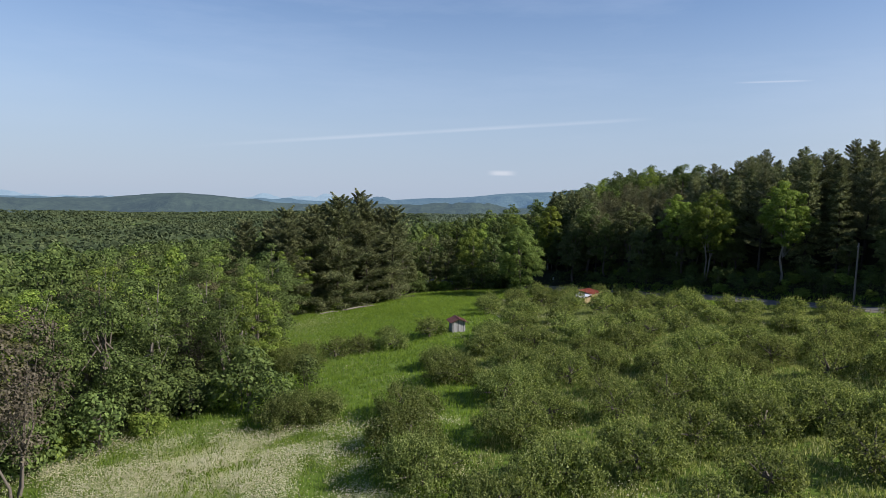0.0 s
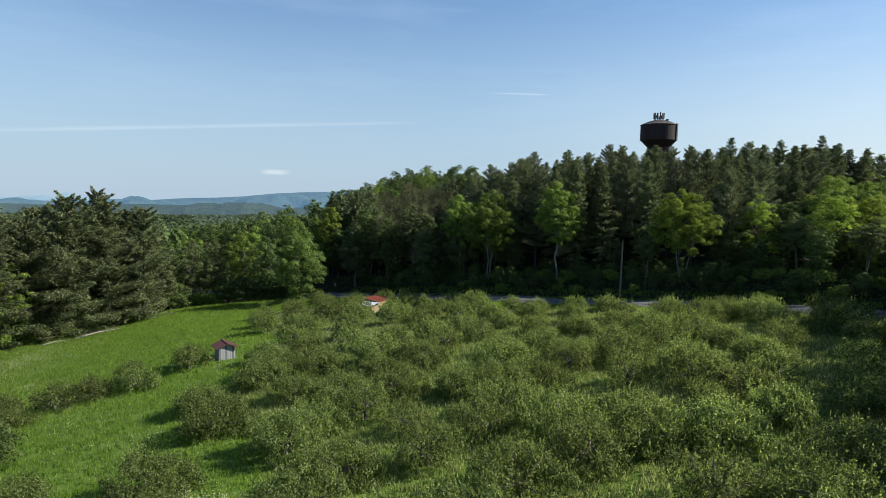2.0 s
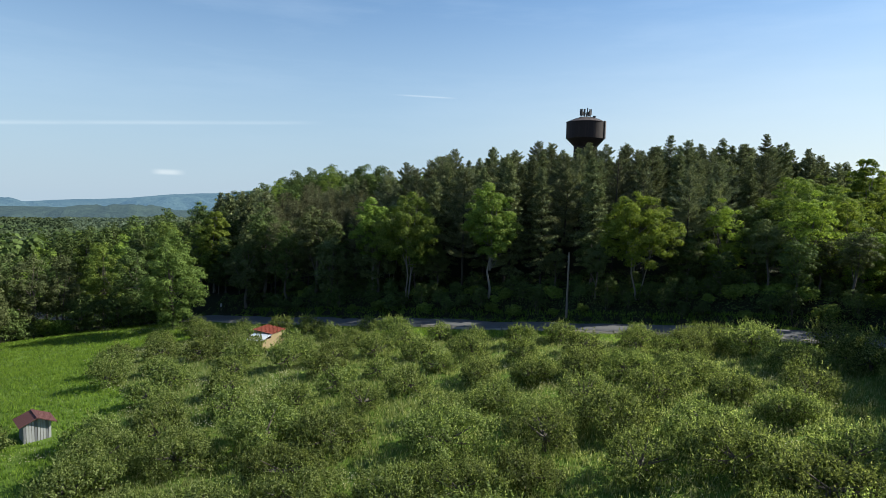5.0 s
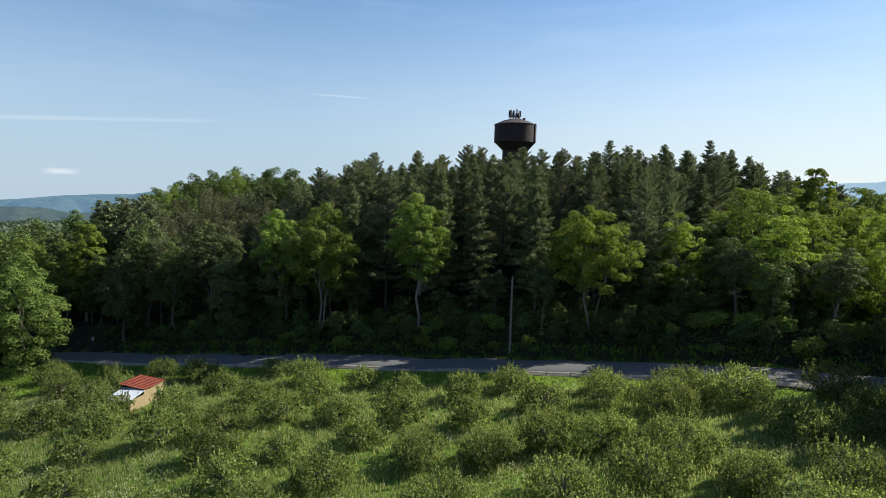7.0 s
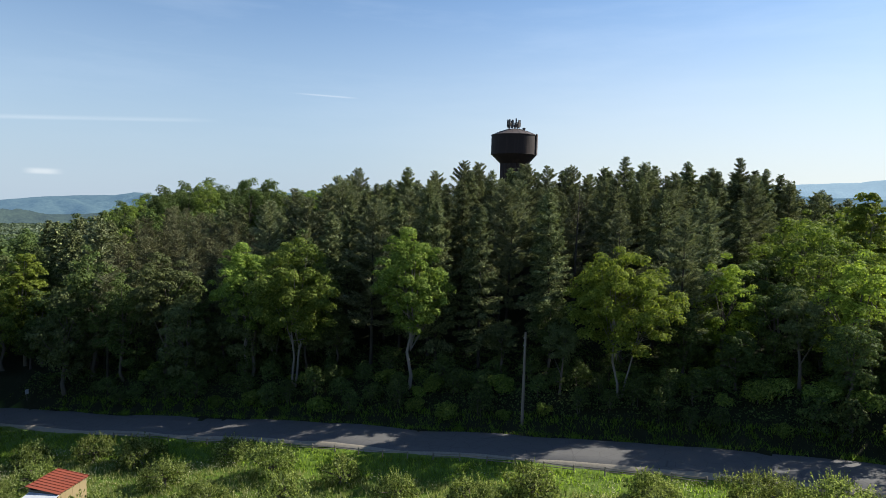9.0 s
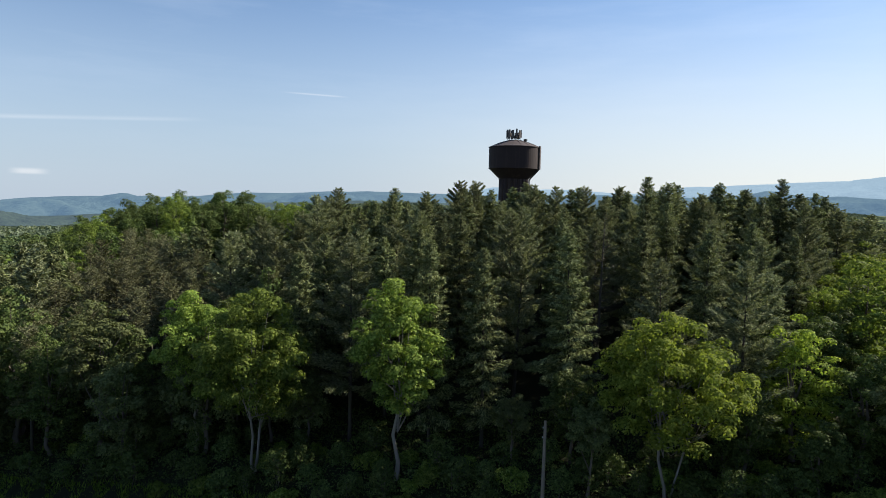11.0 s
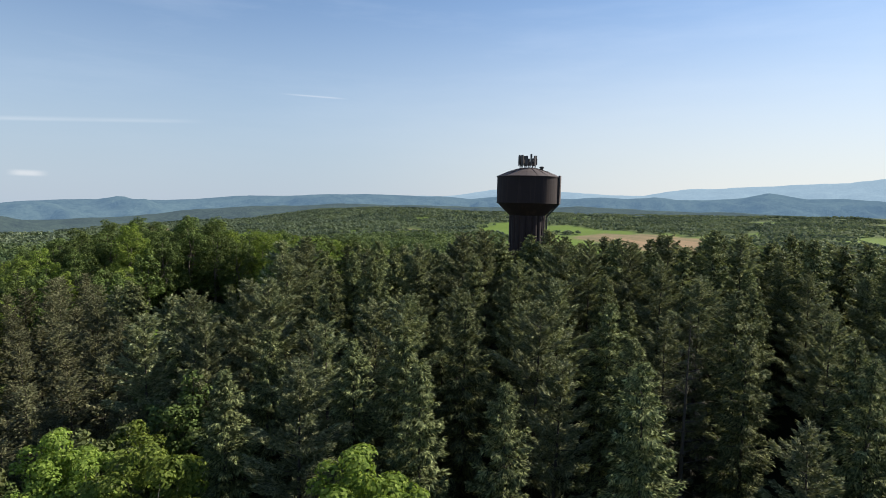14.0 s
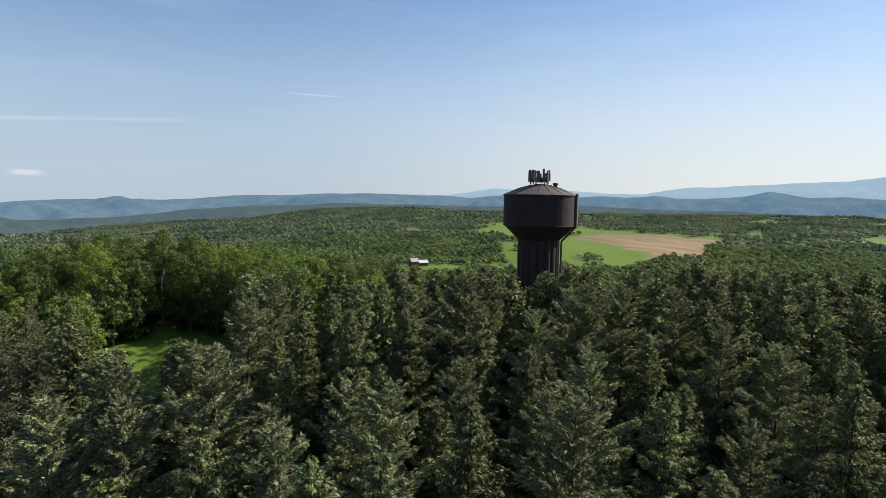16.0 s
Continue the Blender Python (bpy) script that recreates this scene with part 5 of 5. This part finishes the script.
def canopy(x, y):
    """The height above the datum to which the woods on the hill grow."""
    d = float(road_side(np.array([x]), np.array([y]))[0])
    r, az = polar(x, y)
    top = np.interp(d, [14, 21, 30, 40, 50, 58, 80, 130], [23.5, 25.8, 26.6, 28.2, 30.2, 32.4, 32.2, 28]) - 1.2 * (1 - ss(24, 31, az))
    near = 40.4 - r * np.interp(az, [4, 8, 9.5, 20, 22, 31, 33, 34.5, 39, 40.5, 42, 55, 62, 70, 81, 92], [0.165, 0.185, 0.235, 0.235, 0.13, 0.12, 0.135, 0.148, 0.148, 0.12, 0.118, 0.11, 0.092, 0.096, 0.104, 0.13])
    far = 40.0 - r * np.interp(az, [0, 3.4, 8.9, 16.5, 19, 32, 40, 60, 75], [0.12, 0.098, 0.063, 0.056, 0.07, 0.097, 0.12, 0.12, 0.12])
    k = float(ss(118, 142, r))
    limit = (near * (1 - k) + far * k) if r > 48 else 99.0
    if k > 0.5:
        top = 60.0
    if r < 142 or az < 0:
        top = min(top, 18.5 + 30 * float(ss(4, 14, az)))
    return float(min(top, limit))


def sized(spots, kinds, give=2.6, lo=0.5, hi=1.2):
    """Gives each spot its tree's size, so that the tops keep to the canopy with some spread."""
    tall = np.mean([max(v.co.z for v in k.children[0].data.vertices) for k in kinds]) + 0.3
    out = []
    for x, y in spots:
        k = (canopy(x, y) + 1.2 - give * rng_w.random() ** 1.4 - land1(x, y)) / tall
        if k > lo:
            out.append((x, y, min(hi, k)))
    return out


plant(PINES, sized([s for s, p in zip(close, pick) if p], PINES), rng_w)
plant(SPRUCES, sized([s for s, p in zip(close, pick) if not p], SPRUCES), rng_w)
deep.sort(key=lambda q: math.hypot(q[0] - 92, q[1] - 132))
plant(DEEP, sized(deep[:190], DEEP) + [(116, 158, 0.88), (112, 163, 0.88), (122.5, 168.5, 0.75), (126, 165.5, 0.77), (119.5, 164, 0.8), (124, 171.5, 0.73), (129.5, 166, 0.75), (122, 160, 0.8)], rng_w)
plant(BACK, sized(deep[190:], BACK), rng_w)
plant(RED_PINES, scatter(rng_w, lambda x, y: olive_stand(x, y) & wood_side(x, y, 9, 140), (35, 155, 100, 235), 4.6, 4000), rng_w, (0.78, 0.95))

belt = scatter(rng_w, lambda x, y: wood_side(x, y, 9.0, 15.5) & (y > 25) & (y < 200) & (np.hypot(x - 31, y - 183) > 7), (10, 20, 140, 205), 5.0, 14000, heroes)
belt = [s for s in belt if min(math.hypot(s[0] - h[0], s[1] - h[1]) for h in heroes) > 6.5]
plant(EDGE, [(x, y, rng_w.uniform(0.4, 0.66) + 0.08 * float(y < 96) + 0.22 * float(ss(11, 17, road_side(np.array([x]), np.array([y]))[0]))) for x, y in belt], rng_w)
RIGHT = [make_deciduous("belt_tree", 440 + k, h, w, lf, M_BARK, 9500, 0.31, 0.08, lab, round_top=0.6, n=110, plump=0.72, squash=0.7) for k, (h, w, lf, lab) in enumerate((
    (15.5, 9.0, M_LIME, "bright yellow-green broadleaf tree in the belt by the road"), (14, 9, M_MAPLE, "green broadleaf tree in the belt by the road"), (16.5, 8.5, M_MAPLE, "tall fresh green tree above the belt"), (14, 9, M_WOOD_LEAF, "darker green broadleaf tree in the belt by the road")))]
plant(RIGHT, [(x, y, rng_w.uniform(0.78, 1.05) + 0.12 * float(ss(20, 40, road_side(np.array([x]), np.array([y]))[0]))) for x, y in scatter(rng_w, lambda x, y: wood_side(x, y, 14, 95) & broad_right(x, y) & (y > 36), (80, 20, 190, 130), 5.0, 8000)], rng_w)
plant(SHRUBS, scatter(rng_w, lambda x, y: wood_side(x, y, 5.8, 14 + 10 * (y < 105)) & (y > 50) & (y < 172), (20, 40, 130, 180), 2.4, 14000), rng_w, (0.6, 1.2))

# unseen tall spruces at the road's bend, added to shade the orchard
plant(named([SPRUCES[2]], "spruce"), [(99, 36, 1.15), (104, 43, 1.15), (101, 50, 1.12), (106, 57, 1.12), (103, 63, 1.05), (97.5, 52, 1.05), (99, 60, 1.0), (98, 66, 0.9), (105, 68, 1.0), (107, 30, 1.1), (108, 49, 1.1), (100, 57, 1.0), (112, 40, 1.1), (112, 60, 1.1), (103, 26, 1.1), (99, 44, 1.0), (110, 66, 1.0), (116, 52, 1.1)], rng_w)

# ---- woods beyond the meadow and to the west ----
GIANT_PINES = [make_conifer("great_pine", 400 + k, h, w, M_GREAT, 36000, 0.04, 0.22, 0.56, 0.3, "great old white pine with heavy dark boughs", shape=0.5, flat=0.7, gap=0.75, slim=0.36, fan=0.27) for k, (h, w) in enumerate(((29, 17), (27, 16)))]
plant(GIANT_PINES, [(-27, 158, 1.0), (-20, 164, 1.02), (-14, 170, 0.95), (-33, 164, 1.0), (-24, 172, 1.05), (-40, 158, 0.92), (-46, 166, 0.9), (-36, 175, 0.95), (-33, 155, 0.9), (-29, 168, 1.0), (-17, 176, 0.95), (-41, 170, 0.95), (-38, 150, 0.8), (-51, 158, 0.85)], rng_w)
M_ASH = leaf_mat("ash_leaf", (0.058, 0.088, 0.018), (0.108, 0.152, 0.03), (0.175, 0.225, 0.05), 0.32)
BIRCH = make_deciduous("lone_broadleaf", 410, 17.5, 11.5, M_ASH, M_BARK, 19000, 0.31, -0.06, "full-crowned green tree at the orchard's end", round_top=2.1, n=170, plump=0.72, squash=0.75)
plant([BIRCH], [(21.1, 167.8, 1.17)], rng_w)
plant([copy_thing(EDGE[0], Matrix.Identity(4)), copy_thing(EDGE[1], Matrix.Identity(4))], [(38.5, 181, 0.95), (43, 187, 1.05), (48.5, 193.5, 1.1), (42, 179, 1.0), (54, 200, 1.1)], rng_w)


def north_wood(x, y):
    return (y > 150) & (y < 262) & (x > -75) & ~polygon_mask(x, y, MEADOW) & ~olive_stand(x, y) & ~polygon_mask(x, y, CLEARING) & ~((x > 50) & (y < 236) & (road_side(x, y) < 140) & (road_side(x, y) > 17) & (x > 70)) & (np.abs(road_side(x, y)) > 7) & (np.hypot(x + 24, y - 166) > 14)


lane_gap = lambda x, y: np.min(np.hypot(np.asarray(x)[..., None] - LANE_LINE[:, 0], np.asarray(y)[..., None] - LANE_LINE[:, 1]), -1) > 4
north = scatter(rng_w, lambda x, y: north_wood(x, y) & lane_gap(x, y), (-75, 150, 110, 262), 6.2, 5000, [(21, 163.5)])
front = [q for q in north if q[1] < 205 and -12 < q[0]]
MEADOW_END = [make_deciduous("woodland_tree", 450 + k, h, w, lf, M_BARK, 9000, 0.34, 0.06, lab, round_top=0.7, n=110, plump=0.75) for k, (h, w, lf, lab) in enumerate((
    (20, 10, M_WOOD_LEAF, "tall dark green tree where the meadow meets the wood"), (18, 9.5, M_MAPLE, "fresh green tree where the meadow meets the wood"), (19, 10, M_WOOD_LEAF, "full woodland tree behind the orchard"), (17, 9, M_OLIVE, "olive-green woodland tree behind the orchard")))]
plant(MEADOW_END, front, rng_w, (0.8, 1.12))
plant(named(WOODS, "woods_tree"), [(x, y, rng_w.uniform(0.85, 1.1)) for x, y in north if (x, y) not in front], rng_w)
WEST = [make_deciduous("wood_edge_tree", 420 + k, h, w, lf, bk, 9500, 0.27, lo * 0.4, lab, round_top=0.75, n=72, plump=0.86, squash=0.62) for k, (h, w, lf, bk, lo, lab) in enumerate((
    (19, 9.5, M_WOOD_LEAF, M_BARK, 0.08, "tall dark green tree at the meadow's edge"), (17, 8, M_MAPLE, M_BARK, 0.1, "fresh green tree leaning over the meadow"), (18, 9, M_WOOD_LEAF, M_PALE_BARK, 0.15, "dark green tree with pale bare limbs"), (15, 9.5, M_WOOD_LEAF, M_BARK, 0.04, "full leafy tree at the meadow's edge"), (17.5, 7, M_MAPLE, M_PALE_BARK, 0.3, "slim green tree on a pale trunk"), (16.5, 8.5, M_RUSSET, M_BARK, 0.1, "brownish young-leaved tree at the meadow's edge")))]


def west_wood(x, y):
    return ~polygon_mask(x, y, MEADOW) & (x < -22) & (y > 15) & (y < 152)


first = scatter(rng_w, lambda x, y: west_wood(x, y) & (x > -49), (-65, 25, -20, 152), 5.6, 6000)
plant(WEST, first, rng_w, (0.78, 1.14))
plant(WOODS, [(x, y, rng_w.uniform(0.95, 1.25)) for x, y in scatter(rng_w, lambda x, y: ~polygon_mask(x, y, MEADOW) & (x < -52) & (y > 15), (-150, 20, -50, 262), 8.0, 5000, first)], rng_w)
crest = scatter(rng_w, lambda x, y: (polar(x, y)[0] > 130) & (polar(x, y)[0] < 245) & (x > 60) & (x < 190) & (y > 225) & (y < 345) & ~polygon_mask(x, y, CLEARING) & ~north_wood(x, y) & ~olive_stand(x, y), (60, 225, 190, 350), 5.4, 6000, north)
crest += scatter(rng_w, lambda x, y: crest_part(x, y) & ~polygon_mask(x, y, CLEARING), (60, 200, 190, 290), 5.6, 4000, crest + north)
ahead = [q for q in crest if polar(*q)[0] < 192 and q[0] < 170]
CREST = [make_deciduous("crest_tree", 460 + k, h, w, lf, M_BARK, 9000, 0.36, -0.08, lab, round_top=0.6, n=120, plump=0.76, squash=0.75) for k, (h, w, lf, lab) in enumerate((
    (21, 11, M_MAPLE, "fresh green tree beyond the small clearing"), (22, 10.5, M_WOOD_LEAF, "dark green tree beyond the small clearing"), (20, 11.0, M_WOOD_LEAF, "full dark tree beyond the small clearing")))]
plant(CREST, sized(ahead, CREST, 2.5, 0.4, 1.1), rng_w)
plant(named(WOODS, "hillside_tree"), sized([q for q in crest if q not in ahead], WOODS, 2.5, 0.4, 1.15), rng_w)
edge_line = np.concatenate([smooth_line([(-46, 34), (-36, 50), (-31, 62), (-24, 74), (-26, 100), (-36, 118), (-44, 140)], 3.2), smooth_line([(-36, 150), (-24, 160), (-16, 169), (-8, 187), (4, 188), (14, 186), (24, 178)], 2.6)])
for i, (x, y) in enumerate(edge_line):
    for j in range(2):
        px, py, k = x - 1.2 - 2.5 * j + rng_w.normal() * 0.8, y + rng_w.normal(), rng_w.uniform(0.9, 1.7) + 0.5 * j
        copy_thing(SHRUBS[rng_w.randint(3)], pose(px, py, land1(px, py) - 0.05, 0, 0, 53 * i) @ Matrix.Scale(k, 4))
# out-of-view copies of the west wood's trees, set to shade the orchard
plant([copy_thing(WEST[0], Matrix.Identity(4)), copy_thing(WEST[3], Matrix.Identity(4))], UNSEEN_SHADE_TREES, rng_w)
SNAGS = make_deciduous("bare_tree", 430, 15, 6.5, M_DEAD, M_BARK, 2600, 0.28, 0.12, "half-dead tree with bare brown twigs", 3, trunk_r=0.2)
plant([SNAGS], [(-33.5, 47.0, 0.95), (-36.5, 55.0, 1.0), (-31.0, 75.0, 0.8)], rng_w)
for i, (x, y, s) in enumerate([(-17.5, 64.5, 1.3), (-19.5, 70.5, 1.6), (-21.5, 66.0, 1.9), (-24.5, 69.0, 2.0), (-16.2, 74.0, 1.1), (-29, 59.5, 1.5), (-32, 55.5, 1.6), (71.6, 125.0, 1.0), (72.8, 126.0, 0.9), (70.2, 125.8, 0.8)]):
    copy_thing(SHRUBS[2 if i > 6 or i % 2 else 1], pose(x, y, land1(x, y) - 0.05, 0, 0, 77 * i) @ Matrix.Scale(s, 4))


# ---- grass and wildflowers ----
def tufts(name, seed, count, box4, inside, high, wide, material, label, blades=3):
    rng = np.random.RandomState(seed)
    x, y = rng.uniform(box4[0], box4[2], count), rng.uniform(box4[1], box4[3], count)
    ok = inside(x, y, rng)
    x, y = x[ok], y[ok]
    n = len(x)
    z = land(x, y)
    base = np.repeat(np.stack([x, y, z], 1), blades, 0) + rng.normal(size=(n * blades, 3)) * np.array((0.18, 0.18, 0.0))
    a = rng.uniform(0, 6.283, n * blades)
    lean = rng.normal(size=(n * blades, 2)) * 0.35
    hgt = high * rng.uniform(0.55, 1.25, n * blades)
    side = np.stack([np.cos(a), np.sin(a), 0 * a], 1) * (wide * rng.uniform(0.6, 1.3, n * blades))[:, None]
    tip = base + np.stack([lean[:, 0] * hgt, lean[:, 1] * hgt, hgt], 1)
    v = np.stack([base - side, base + side, tip], 1).reshape(-1, 3)
    f = np.arange(n * blades * 3, dtype=np.int32).reshape(-1, 3)
    return tagged(put(name, mesh_np(name, v, f), material), label, "grass", kind="stuff")


def on_meadow(x, y, rng):
    return polygon_mask(x, y, MEADOW) & (road_side(x, y) < -4.6) & (np.hypot(x - 3, y - 104.6) > 2) & (np.hypot(x - 31, y - 130.4) > 3)


def bloom_at(x, y, rng):
    p = np.clip(-0.12 + 0.6 * wave(x, y, 40, 31) + 0.7 * wave(x, y, 11, 32), 0, 1) ** 1.3
    drift = np.clip(0.7 + 0.75 * wave(x, y, 10, 33) + 0.5 * wave(x, y, 4, 34), 0.05, 1.3)
    p = np.maximum(p, drift * np.exp(-(((x + 19) / 13) ** 2 + ((y - 50) / 10) ** 2)))
    p = p * (1 - 0.92 * ss(0, 8, 12 - x) * ss(56, 66, y))
    p = np.maximum(p, 0.5 * np.exp(-(((x + 16) / 6) ** 2 + ((y - 96) / 7) ** 2)))
    p = np.maximum(p, 0.7 * np.exp(-(((x + 27) / 6) ** 2 + ((y - 128) / 16) ** 2)))
    for bx, by, wx, wy, k in ((-5, 72, 5, 4, 0.7), (4, 99, 4, 3, 0.5), (14, 112, 7, 3, 0.5), (30, 122, 6, 3, 0.4), (-12, 84, 4, 3, 0.5), (46, 84, 5, 3, 0.5), (64, 78, 5, 3, 0.5)):
        p = np.maximum(p, k * drift * np.exp(-(((x - bx) / wx) ** 2 + ((y - by) / wy) ** 2)))
    return on_meadow(x, y, rng) & (rng.random(len(x)) < p)


def orchard_side(x, y):
    return polygon_mask(x, y, ORCHARD)


tufts("meadow_grass", 51, 120000, (-45, 14, 90, 185), lambda x, y, r: on_meadow(x, y, r) & ~orchard_side(x, y), 0.42, 0.05, M_GRASS, "long green meadow grass beside the orchard", 4)
tufts("orchard_grass", 55, 75000, (0, 14, 86, 155), lambda x, y, r: on_meadow(x, y, r) & orchard_side(x, y), 0.45, 0.05, M_PALE_GRASS, "long pale seeding grass between the apple trees", 5)


def undergrowth(name, seed, count, size):
    """Low leafy cover on the shaded bank behind the road."""
    rng = np.random.RandomState(seed)
    i = rng.randint(len(ROAD_LINE) - 1, size=count)
    t = unit(np.gradient(ROAD_LINE, axis=0))[i]
    off = rng.uniform(4.9, 24, count) ** 1.0
    p = ROAD_LINE[i] + np.stack([-t[:, 1], t[:, 0]], 1) * off[:, None] + rng.normal(size=(count, 2)) * 0.9
    x, y = p[:, 0], p[:, 1]
    ok = (y > 30) & (y < 185) & (road_side(x, y) > 4.8)
    x, y = x[ok], y[ok]
    hump = np.clip(0.45 + 0.5 * wave(x, y, 7, 61) + 0.3 * wave(x, y, 2.6, 62), 0.05, 1.5) * ss(4.6, 7, road_side(x, y))
    z = land(x, y) + hump * rng.uniform(0.45, 1.0, len(x))
    v, f = leaf_cloud(rng, np.stack([x, y, z], 1), np.tile((0, 0, 0.6), (len(x), 1)), size, up=0.4, loose=1.2, slim=0.6)
    return tagged(put(name, mesh_np(name, v, f), M_WOOD_LEAF), "low dark leafy undergrowth on the bank behind the road", "undergrowth", kind="stuff")


undergrowth("undergrowth", 56, 190000, 0.3)
tufts("verge_grass", 57, 150000, (20, 60, 110, 190), lambda x, y, r: (road_side(x, y) > 3.6) & (road_side(x, y) < 6.6) & (y < 175), 0.55, 0.05, M_GRASS, "long grass on the shaded verge below the wood", 4)


def flowers(name, seed, count, box4, size=0.1):
    rng = np.random.RandomState(seed)
    x, y = rng.uniform(box4[0], box4[2], count), rng.uniform(box4[1], box4[3], count)
    ok = bloom_at(x, y, rng)
    x, y = x[ok], y[ok]
    pos = np.stack([x, y, land(x, y) + rng.uniform(0.35, 0.75, len(x))], 1)
    v, f = leaf_cloud(rng, pos, np.tile((0, 0, 1.0), (len(x), 1)), size, up=0.8, loose=0.5, slim=0.9)
    return tagged(put(name, mesh_np(name, v, f), M_FLOWER), "white wildflower heads scattered over the meadow", "wildflowers", kind="stuff")


flowers("wildflowers", 52, 330000, (-45, 14, 90, 185))
flowers("meadow_wildflowers", 53, 150000, (-44, 34, 2, 62), 0.09)
